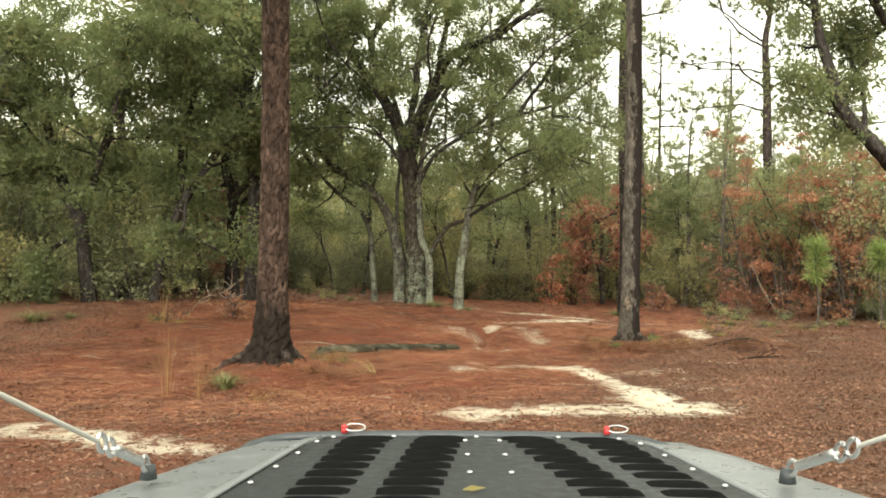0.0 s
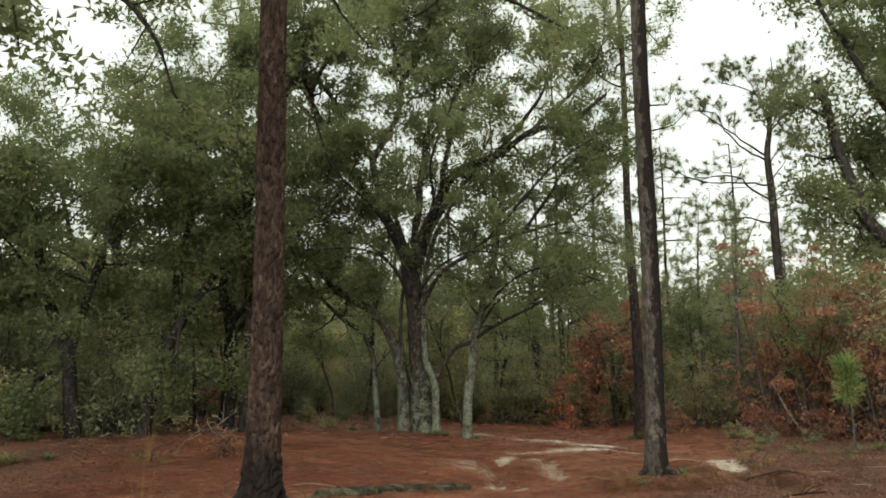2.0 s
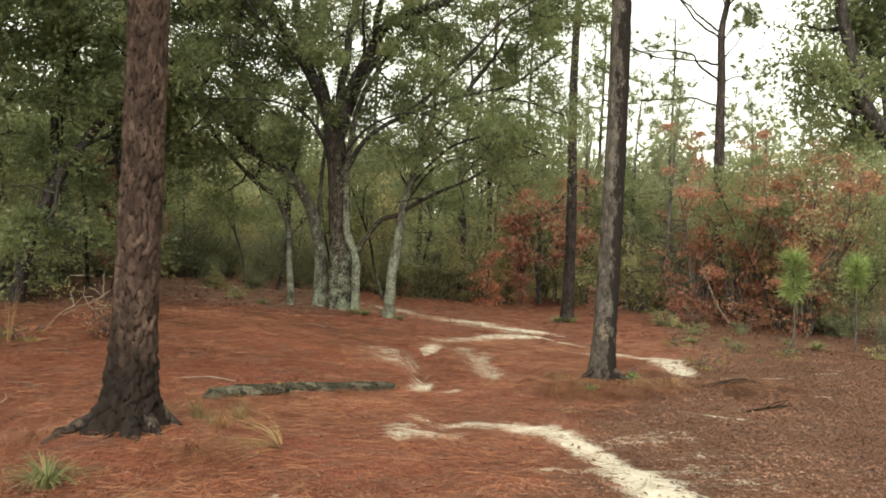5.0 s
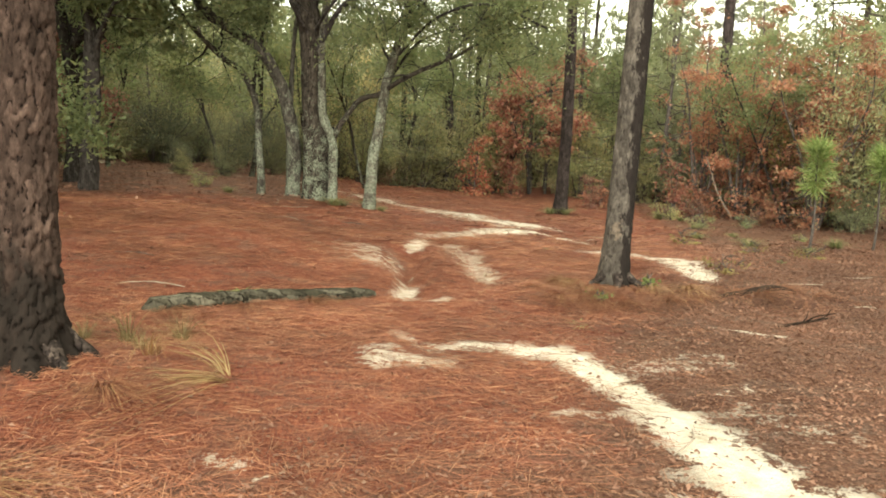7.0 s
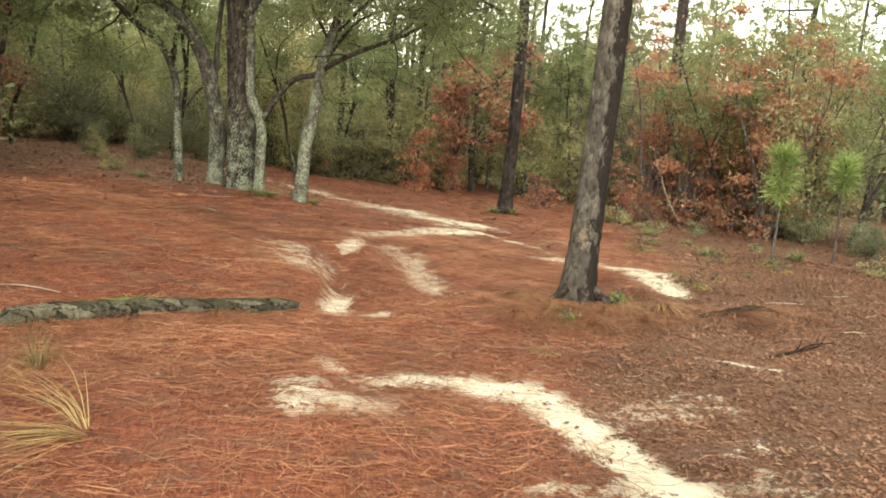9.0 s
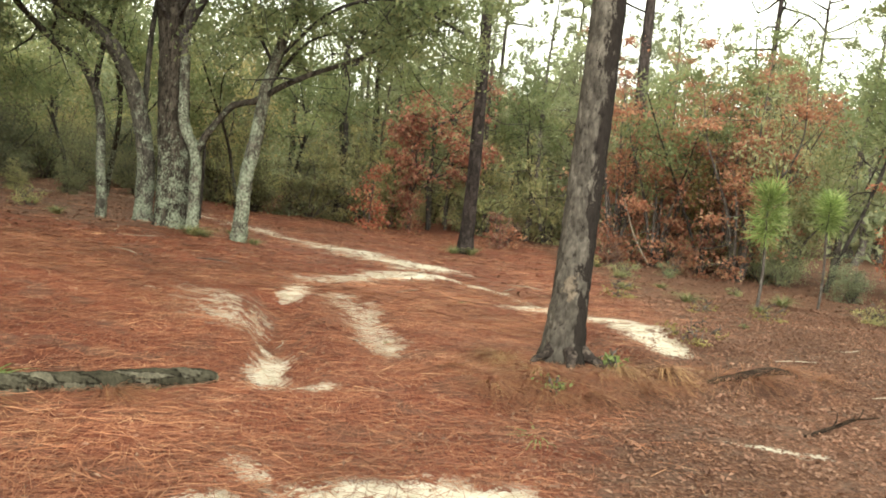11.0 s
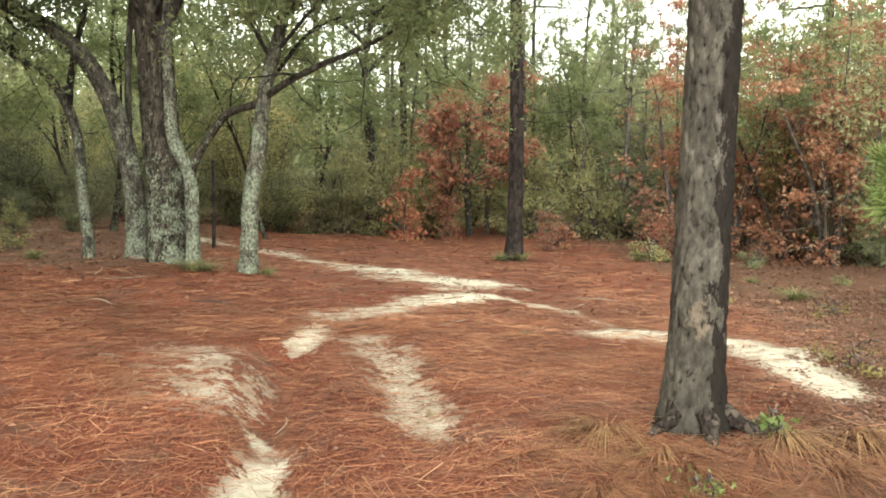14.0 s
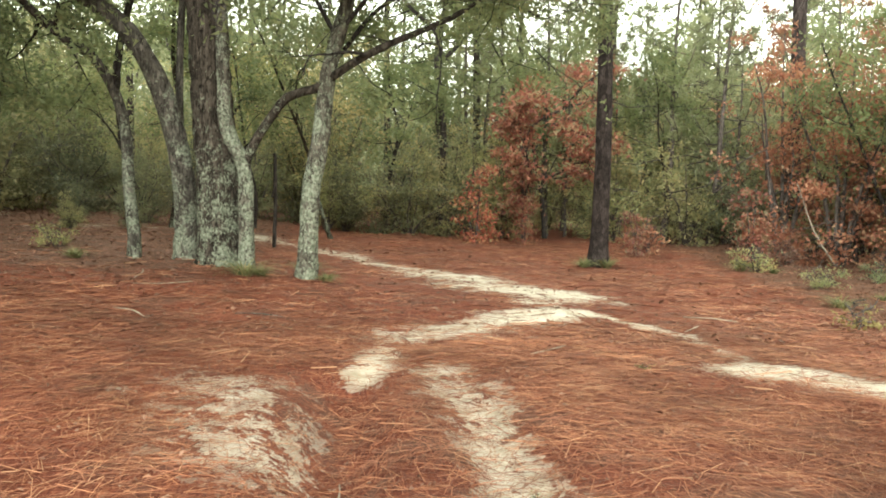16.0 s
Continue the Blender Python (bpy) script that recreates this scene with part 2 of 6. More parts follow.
BARK_STEM = bark_material("flecked_oak_bark", (0.052, 0.046, 0.036), (0.12, 0.105, 0.084), (0.020, 0.017, 0.014), (28, 28, 8), 0.025, 0.37, 2.8, pale=((0.105, 0.117, 0.078), (0.31, 0.33, 0.24)))
BARK_TWIG = bark_material("twig_bark", (0.075, 0.06, 0.05), (0.16, 0.14, 0.12), (0.04, 0.03, 0.025), (40, 40, 14), 0.006)
BARK_ROT = bark_material("rotten_branch_bark", (0.020, 0.013, 0.009), (0.070, 0.046, 0.031), (0.010, 0.007, 0.005), (26, 26, 26), 0.012)
BARK_LOG = bark_material("mossy_log_bark", (0.034, 0.030, 0.019), (0.120, 0.106, 0.074), (0.016, 0.012, 0.009), (2.5, 15, 15), 0.03, 0.0, 9.0, pale=((0.05, 0.06, 0.028), (0.16, 0.165, 0.10)))


def ground_material():
    """Sandy forest floor under pine straw and leaf litter; the bare sand follows the stored traces of the track."""
    m, nt, b = material("forest_floor", 0.95, 0.15)
    o = coords(nt)
    fine, mid, wide = speck(nt, o, 38.0, 5.0, 0.7), speck(nt, o, 6.0, 5.0, 0.65), speck(nt, o, 0.7, 3.0)
    fibre = speck(nt, coords(nt, (9, 70, 30)), 1.0, 4.0, 0.7)
    fibre2 = speck(nt, coords(nt, (60, 12, 30)), 1.0, 4.0, 0.7)
    needle = ramp(nt, calc(nt, "ADD", calc(nt, "MULTIPLY", fibre, 0.5), calc(nt, "MULTIPLY", fibre2, 0.5)),
                  [(0.3, (0.052, 0.017, 0.011)), (0.48, (0.158, 0.048, 0.027)), (0.6, (0.259, 0.095, 0.048)), (0.75, (0.338, 0.164, 0.090))])
    leafy = ramp(nt, fine, [(0.3, (0.037, 0.018, 0.012)), (0.48, (0.116, 0.055, 0.032)), (0.62, (0.203, 0.106, 0.063)), (0.8, (0.312, 0.184, 0.122))])
    straw, bare = nt.nodes.new("ShaderNodeAttribute"), nt.nodes.new("ShaderNodeAttribute")
    straw.attribute_name, bare.attribute_name = "straw", "bare"
    k = ramp(nt, calc(nt, "ADD", straw.outputs["Fac"], calc(nt, "MULTIPLY", calc(nt, "SUBTRACT", mid, 0.5), 1.2)), [(0.3, (0.0,)), (0.7, (1.0,))])
    c = mixed(nt, k, leafy, needle)
    c = mixed(nt, 0.7, c, ramp(nt, wide, [(0.3, (0.65,)), (0.7, (1.3,))]), "MULTIPLY")
    duff = ramp(nt, speck(nt, coords(nt, (1, 1.5, 1)), 2.3, 5.0, 0.65), [(0.5, (0.0,)), (0.62, (0.5,))])
    c = mixed(nt, duff, c, mixed(nt, fine, (0.045, 0.030, 0.022), (0.20, 0.135, 0.095)))
    face = nt.nodes.new("ShaderNodeNewGeometry")
    steep = nt.nodes.new("ShaderNodeSeparateXYZ")
    nt.links.new(face.outputs["True Normal"], steep.inputs[0])
    soil_and_shade = ramp(nt, calc(nt, "ADD", steep.outputs[2], calc(nt, "MULTIPLY", calc(nt, "SUBTRACT", mid, 0.5), 0.6)), [(0.45, (0.8,)), (0.65, (0.0,))])
    c = mixed(nt, soil_and_shade, c, mixed(nt, mid, (0.035, 0.020, 0.014), (0.10, 0.052, 0.034)))                      # humus on the broken steep faces, darkened to carry the undercut's shade
    edge = calc(nt, "ADD", calc(nt, "MULTIPLY", calc(nt, "SUBTRACT", speck(nt, coords(nt, (4.5, 5.2, 5)), 1.0, 7.0, 0.8), 0.5), 3.8), bare.outputs["Fac"])
    edge = calc(nt, "ADD", edge, calc(nt, "MULTIPLY", calc(nt, "SUBTRACT", fine, 0.5), 0.9))
    edge = calc(nt, "ADD", edge, calc(nt, "MULTIPLY", calc(nt, "SUBTRACT", speck(nt, coords(nt, (1.1, 1.9, 2)), 1.0, 4.0), 0.5), 0.9))
    mask = calc(nt, "MULTIPLY", ramp(nt, edge, [(0.46, (0.0,)), (0.62, (1.0,))]), calc(nt, "MINIMUM", calc(nt, "MULTIPLY", bare.outputs["Fac"], 1.15), 1.0))
    pale = ramp(nt, mid, [(0.3, (0.43, 0.36, 0.25)), (0.5, (0.62, 0.55, 0.42)), (0.7, (0.74, 0.68, 0.55))])
    pale = mixed(nt, 0.35, pale, ramp(nt, fine, [(0.3, (0.6,)), (0.7, (1.3,))]), "MULTIPLY")
    c = mixed(nt, mask, c, pale)
    nt.links.new(c, b.inputs["Base Color"])
    h = calc(nt, "ADD", calc(nt, "MULTIPLY", fibre, 0.6), calc(nt, "ADD", fine, mid))
    bump(nt, b, h, 0.9, 0.03)
    return m


GROUND = ground_material()


def plain(name, colour, rough=0.5, metal=0.0, spec=0.5, vary=0.25, scale=8.0):
    m, nt, b = material(name, rough, spec)
    n = speck(nt, coords(nt), scale, 5.0)
    c = mixed(nt, vary, colour, ramp(nt, n, [(0.3, tuple(0.55 * k for k in colour)), (0.7, tuple(min(1, 1.3 * k) for k in colour))]))
    nt.links.new(c, b.inputs["Base Color"])
    b.inputs["Metallic"].default_value = metal
    nt.links.new(ramp(nt, speck(nt, coords(nt), scale * 5, 3.0), [(0.3, (max(rough - 0.12, 0),)), (0.7, (min(rough + 0.12, 1),))]), b.inputs["Roughness"])
    return m


SILVER = plain("silver_paint", (0.21, 0.222, 0.224), 0.34, 0.3, 0.5, 0.08, 3.0)
BLACK = plain("matt_black_vinyl", (0.026, 0.029, 0.029), 0.5, 0, 0.35)
# louvre scoops: the unlit slot is painted on in near-black
PITCH = plain("painted_slot_shade", (0.004, 0.004, 0.004), 0.85, 0, 0.05)
RUBBER = plain("black_rubber", (0.035, 0.04, 0.042), 0.45)
ZINC = plain("zinc_steel", (0.62, 0.63, 0.62), 0.35, 0.8)
RED = plain("red_enamel", (0.42, 0.03, 0.03), 0.4)
ROPE = plain("sheathed_cable", (0.62, 0.61, 0.55), 0.5)


# ---- geometry helpers ----
def np_mesh(name, V, F, smooth=False, attrs=None):
    V, F = np.asarray(V, np.float32), np.asarray(F, np.int32)
    me = bpy.data.meshes.new(name)
    me.vertices.add(len(V))
    me.vertices.foreach_set("co", V.ravel())
    me.loops.add(F.size)
    me.loops.foreach_set("vertex_index", F.ravel())
    me.polygons.add(len(F))
    me.polygons.foreach_set("loop_start", np.arange(0, F.size, F.shape[1], dtype=np.int32))
    me.polygons.foreach_set("use_smooth", np.full(len(F), smooth))
    for key, values in (attrs or {}).items():
        me.attributes.new(key, "FLOAT", "POINT").data.foreach_set("value", np.asarray(values, np.float32))
    me.update(calc_edges=True)
    return me


def bm_mesh(name, bm, smooth=False):
    me = bpy.data.meshes.new(name)
    bm.to_mesh(me)
    bm.free()
    for p in me.polygons:
        p.use_smooth = smooth
    return me


def part(name, me, mat, parent=None, label="", at=None):
    ob = new(name, me)
    if mat is not None and not me.materials:
        me.materials.append(mat)
    if parent is not None:
        ob.parent = parent
    if at is not None:
        ob.matrix_basis = at
    return tagged(ob, label)


def joined(pieces):
    V, F, n = [], [], 0
    for v, f in pieces:
        V.append(v)
        F.append(f + n)
        n += len(v)
    return np.concatenate(V), np.concatenate(F)


def spline(ctrl, step=0.2):
    """A smooth line through the control points."""
    P = np.asarray(ctrl, float)
    Q = np.vstack([2 * P[0] - P[1], P, 2 * P[-1] - P[-2]])
    out = []
    for k in range(1, len(Q) - 2):
        n = max(2, int(np.linalg.norm(Q[k + 1] - Q[k]) / step))
        t = np.linspace(0, 1, n, endpoint=False)[:, None]
        a, b, c, d = Q[k - 1], Q[k], Q[k + 1], Q[k + 2]
        out.append(0.5 * (2 * b + (c - a) * t + (2 * a - 5 * b + 4 * c - d) * t**2 + (3 * b - a - 3 * c + d) * t**3))
    return np.vstack([*out, P[-1:]])


def tube(P, r, seg=8, rough=0.0, rng=None):
    """A tapering limb along the line P, closed at its tip."""
    n = len(P)
    r = np.broadcast_to(r, n).astype(float)
    T = np.gradient(P, axis=0)
    T /= np.linalg.norm(T, axis=1)[:, None] + 1e-9
    ref = np.array([0.0, 0, 1]) if abs(T[0, 2]) < 0.9 else np.array([0.0, 1, 0])
    A = np.cross(T, ref)
    A /= np.linalg.norm(A, axis=1)[:, None] + 1e-9
    B = np.cross(T, A)
    th = np.linspace(0, 2 * np.pi, seg, endpoint=False)
    rad = r[:, None] * np.ones(seg)
    if rough and rng is not None:
        rad = rad * (1 + rough * rng.normal(size=(n, seg)) + rough * np.sin(3 * th + rng.uniform(0, 6)) * 0.8)
    V = P[:, None] + rad[..., None] * (np.cos(th)[:, None] * A[:, None] + np.sin(th)[:, None] * B[:, None])
    i, j = np.arange(n - 1)[:, None] * seg, np.arange(seg)
    k = (j + 1) % seg
    F = np.stack([i + j, i + k, i + seg + k, i + seg + j], -1).reshape(-1, 4)
    V = np.vstack([V.reshape(-1, 3), P[-1] + T[-1] * r[-1]])
    tip, base = len(V) - 1, (n - 1) * seg
    caps = np.array([[base + q, base + (q + 1) % seg, base + (q + 2) % seg, tip] for q in range(0, seg - 1, 2)])
    return V, np.vstack([F, caps])


def unit(v):
    return v / (np.linalg.norm(v, axis=-1, keepdims=True) + 1e-9)


def leaves(C, size, rng, wide=0.42, lift=0.0, d=None, light=False):
    """Small folded blades, one at each place; light ones are single flat triangles."""
    n = len(C)
    d = unit(rng.normal(size=(n, 3)) + (0, 0, lift)) if d is None else d
    s = unit(np.cross(d, rng.normal(size=(n, 3))))
    up = np.cross(s, d)
    L = (size * rng.uniform(0.6, 1.3, n))[:, None]
    if light:
        return np.stack([C - s * L * wide * 0.5, C + s * L * wide * 0.5, C + d * L], 1).reshape(-1, 3), np.arange(3 * n).reshape(-1, 3)
    V = np.stack([C, C + d * L * 0.55 + s * L * wide * 0.5 + up * L * 0.1, C + d * L, C + d * L * 0.45 - s * L * wide * 0.5 + up * L * 0.1], 1)
    return V.reshape(-1, 3), np.arange(4 * n).reshape(-1, 4)


def offshoot(rng, P, r, t, length, spread, up, thin=0.5, fine=True):
    """A side branch that leaves the line P at the share t."""
    k = min(int(t * (len(P) - 1)), len(P) - 2)
    tan = unit(P[k + 1] - P[k])
    d = unit(tan * 0.5 + unit(rng.normal(size=3)) * spread + np.array([0, 0, up]))
    pts = [P[k]]
    for _ in range(4):
        d = unit(d + rng.normal(size=3) * 0.28 + np.array([0, 0, up * 0.25]))
        pts.append(pts[-1] + d * length / 4)
    r0 = max(r[k] * thin, 0.006)
    line = spline(pts, max(length / 8, 0.08)) if fine else np.array(pts)
    return line, np.linspace(r0, 0.004, len(line))


def grow(rng, spines, first=7, second=5, reach=(1.6, 0.8), from_t=0.35, spread=0.9, up=0.25, fine=True):
    """Two orders of side branches on the given limbs: their tubes, and the twigs that carry leaves."""
    wood, twigs = [], []
    for P, r in spines:
        twigs.append((P[len(P) * 3 // 4:], r))
        for t in np.linspace(from_t, 0.98, first):
            Q, q = offshoot(rng, P, r, t + rng.uniform(-0.04, 0.02), reach[0] * rng.uniform(0.6, 1.2), spread, up, fine=fine)
            wood.append(tube(Q, q, 5 if fine else 4))
            twigs.append((Q[len(Q) * 2 // 3:], q))
            for s in np.linspace(0.3, 0.95, second):
                W, w = offshoot(rng, Q, q, s, reach[1] * rng.uniform(0.6, 1.2), spread, up * 0.6, fine=False)
                wood.append(tube(W[::2], w[::2], 3))
                twigs.append((spline(W, 0.06), w))
    return wood, twigs


def sprays(rng, twigs, n, size=0.2, per=46, flat=0.6):
    """n places in loose sprays at the twigs' outer ends: full clumps with gaps between them."""
    k = max(1, n // per)
    pick = rng.integers(0, len(twigs), k)
    C = np.array([twigs[q][0][-1 - int(rng.integers(0, max(1, 2 * len(twigs[q][0]) // 3)))] for q in pick])
    many = rng.multinomial(n, rng.dirichlet(np.full(k, 1.6)))
    C = np.repeat(C + rng.normal(size=(k, 3)) * size * 0.35, many, axis=0)
    wide = np.repeat(size * rng.uniform(0.55, 1.35, k), many)[:, None]
    return C + rng.normal(size=C.shape) * wide * np.array([1, 1, flat])


def stuff(ob):
    return tagged(ob, kind="stuff")


# ---- the lie of the land ----
def smooth(t):
    t = np.clip(t, 0, 1)
    return t * t * (3 - 2 * t)


LATTICE = np.random.default_rng(5).uniform(-1, 1, (256, 256))


def value_noise(x, y, scale, shift=0):
    x, y = np.asarray(x, float) * scale + 37.3 + shift, np.asarray(y, float) * scale + 91.7 + shift
    i, j = np.floor(x).astype(int), np.floor(y).astype(int)
    u, v = smooth(x - i), smooth(y - j)
    g = lambda a, b: LATTICE[a % 256, b % 256]
    return (g(i, j) * (1 - u) + g(i + 1, j) * u) * (1 - v) + (g(i, j + 1) * (1 - u) + g(i + 1, j + 1) * u) * v


def near_line(x, y, x0, y0, x1, y1):
    """Distance to a segment, and the share along it."""
    dx, dy = x1 - x0, y1 - y0
    t = np.clip(((x - x0) * dx + (y - y0) * dy) / (dx * dx + dy * dy), 0, 1)
    return np.hypot(x - x0 - t * dx, y - y0 - t * dy), t


PROFILE_Y = [-60, -2, 0, 1.2, 2.8, 4.2, 7, 9.5, 11.2, 13, 15.2, 17.5, 20, 24, 34, 300]
PROFILE_Z = [-0.1, -0.05, 0, 0.08, 0.34, 0.40, 0.38, 0.39, 0.42, 0.50, 0.56, 0.56, 0.55, 0.50, 0.6, 0.8]


def ground_z(x, y):
    x, y = np.asarray(x, float), np.asarray(y, float)
    z = np.interp(y, PROFILE_Y, PROFILE_Z)
    z = z + 0.36 * smooth((1.6 - x) / 5) * smooth((y - 8.5) / 7.5)
    z = z - 0.16 * smooth((x - 2.2) / 3) * smooth((y - 14) / 5)
    z = z + 0.16 * np.exp(-((x + 0.2) ** 2 + (y - 19.2) ** 2) / 3.0)          # mound under the oaks
    z = z + 0.13 * np.exp(-((x - 3.0) ** 2 / 0.9 + (y - 12.3) ** 2 / 0.5))      # root plate of the pine
    z = z + 0.22 * np.exp(-((x + 1.86) ** 2 / 0.7 + (y - 8.92) ** 2 / 0.7))
    bank = smooth((y - 11.82 - 0.08 * np.sin(x * 2.1) - 0.05 * np.sin(x * 7)) / 0.06) * smooth((x - 3.45) / 0.4) * smooth((5.6 - x) / 0.9) * (0.75 + 0.35 * np.sin(x * 4.3))
    z = z + 0.23 * bank * (0.75 + 0.5 * value_noise(x, y, 1.7, 31)) * smooth((15.0 - y) / 2.5)
    z = z + 0.07 * value_noise(x, y, 2.4, 77) * np.exp(-((x - 3.0) ** 2 / 1.6 + (y - 11.9) ** 2 / 0.5))     # hummocks of straw under the pine
    d, t = near_line(x, y, 0.66, 11.6, 0.92, 15.3)
    z = z - 0.20 * np.exp(-(d / 0.22) ** 2) * smooth(t * 6) * smooth((1 - t) * 5)   # washed-out wheel rut
    d, t = near_line(x, y, 1.62, 12.4, 1.58, 14.8)
    z = z - 0.06 * np.exp(-(d / 0.22) ** 2)
    z = z + 0.07 * np.exp(-((x - 1.18) ** 2 / 0.06 + (y - 13.6) ** 2 / 1.6))
    near = smooth((60 - np.hypot(x, y - 12)) / 30)
    return z + near * (0.035 * value_noise(x, y, 0.8) + 0.018 * value_noise(x, y, 2.6, 11) + 0.008 * value_noise(x, y, 7.0, 23))


def gz(x, y):
    return float(ground_z(x, y))


# bare sand: from, to, half width, strength
TRACK = [(0.9, 10.05, 1.3, 10.08, .17, .85), (1.3, 10.08, 1.7, 9.85, .20, 1), (1.7, 9.85, 1.9, 9.2, .20, 1), (1.9, 9.2, 1.98, 8.6, .17, 1), (1.98, 8.6, 2.05, 7.6, .25, 1), (2.05, 7.6, 2.15, 7.2, .30, .9), (1.35, 8.52, 1.6, 8.5, .09, .7),
         (0.2, 9.75, 0.3, 9.5, .14, .75), (0.3, 9.95, 0.62, 9.6, .20, .80), (0.45, 10.5, 0.55, 10.3, .10, .7), (0.75, 10.1, 1.0, 10.05, .20, .8), (0.6, 9.5, 0.75, 9.55, .12, .7),
         (0.66, 13.15, 0.75, 12.9, .08, .85), (0.73, 12.75, 0.63, 12.3, .13, .9), (0.67, 12.3, 0.64, 11.8, .13, .95), (0.64, 11.77, 1.0, 11.75, .08, .8), (0.2, 14.5, 0.42, 13.6, .36, .66), (1.48, 15.1, 1.62, 14.2, .24, .70), (1.62, 14.2, 1.6, 12.9, .20, .74)]
TRAIL = [(1.0, 15.1, 1.2, 15.8, .18, .85), (1.35, 16.2, 2.2, 16.9, .32, .8), (2.4, 17.1, 3.1, 17.6, .34, .9), (2.6, 19.7, 3.5, 19.3, .62, .92), (2.9, 18.2, 3.2, 18.9, .32, .75),
         (2.0, 21.3, 2.7, 20.7, .5, .85), (1.1, 23.2, 1.9, 22.0, .36, .75), (0.2, 24.9, 0.9, 24.0, .4, .8), (-1.0, 26.2, -0.2, 25.6, .5, .75)]
WASH = [(2.2, 9.6, 2.9, 9.8, .25, .44), (2.6, 8.6, 2.8, 8.2, .25, .42), (2.6, 9.02, 2.85, 9.1, .10, .55), (2.3, 7.2, 0.3, 6.7, .34, .8), (3.3, 17.7, 3.85, 16.6, .13, .8), (3.85, 16.6, 3.8, 15.2, .11, .7), (3.75, 15.1, 4.35, 14.4, .34, .95), (4.4, 14.2, 4.2, 12.9, .24, .85),
        (-3.2, 6.1, -1.7, 5.5, .24, .75), (3.4, 10.75, 3.9, 10.6, .08, .65), (-0.6, 7.9, -0.4, 7.75, .12, .65), (-14, 31, -8, 30, .7, .9), (-5, 26.5, -2, 27, .5, .6), (-0.3, 14.3, 0.0, 14.1, .14, .5)]


def bare_sand(x, y):
    f = np.zeros_like(np.asarray(x, float))
    for x0, y0, x1, y1, w, s in TRACK + TRAIL + WASH:
        d, _ = near_line(x, y, x0, y0, x1, y1)
        f = np.maximum(f, s * np.clip(1.35 - 0.75 * d / w, 0, 1))
    return f


def straw_share(x, y):
    edge = np.interp(y, [5, 10, 12, 14, 18, 24, 30], [0.8, 2.0, 3.2, 4.8, 6.5, 8.0, 9.0])
    return smooth((edge - x) / 2.2 + 0.5) * (0.45 + 0.55 * smooth((y - 7.2) / 1.5)) * (0.35 + 0.65 * smooth((x + 6.5) / 3)) * (1 - 0.88 * smooth((y - 16.8) / 2.6) * smooth((0.6 - x) / 2))


def spaced(lo, hi, step, far, factor=1.13):
    inner = list(np.arange(lo, hi + step / 2, step))
    out, s = [hi], step
    while out[-1] < far:
        s *= factor
        out.append(out[-1] + s)
    low, s = [lo], step
    while low[-1] > -far:
        s *= factor
        low.append(low[-1] - s)
    return np.array(low[:0:-1] + inner + out[1:])


gx = spaced(-4.5, 6.5, 0.05, 900)
gy = np.concatenate([spaced(5.0, 17.5, 0.05, 900)])
GX, GY = np.meshgrid(gx, gy)
fx, fy = GX.ravel(), GY.ravel()
nx, ny = len(gx), len(gy)
i, j = np.meshgrid(np.arange(nx - 1), np.arange(ny - 1))
base = (j * nx + i).ravel()
floor = part("ground", np_mesh("ground", np.column_stack([fx, fy, ground_z(fx, fy)]), np.column_stack([base, base + 1, base + nx + 1, base + nx]), True,
                               {"bare": bare_sand(fx, fy), "straw": straw_share(fx, fy)}), GROUND)
tagged(floor, "sandy forest floor under rust-red pine straw and leaves", "ground", kind="structure")


# ---- trees ----
def thing(name, x, y, label, category, group="", turn=0.0, size=1.0, sink=0.03):
    ob = new(name)
    ob.matrix_basis = pose(x, y, gz(x, y) - sink, 0, 0, turn) @ Matrix.Diagonal((size, size, size, 1))
    return tagged(ob, label, category, group)


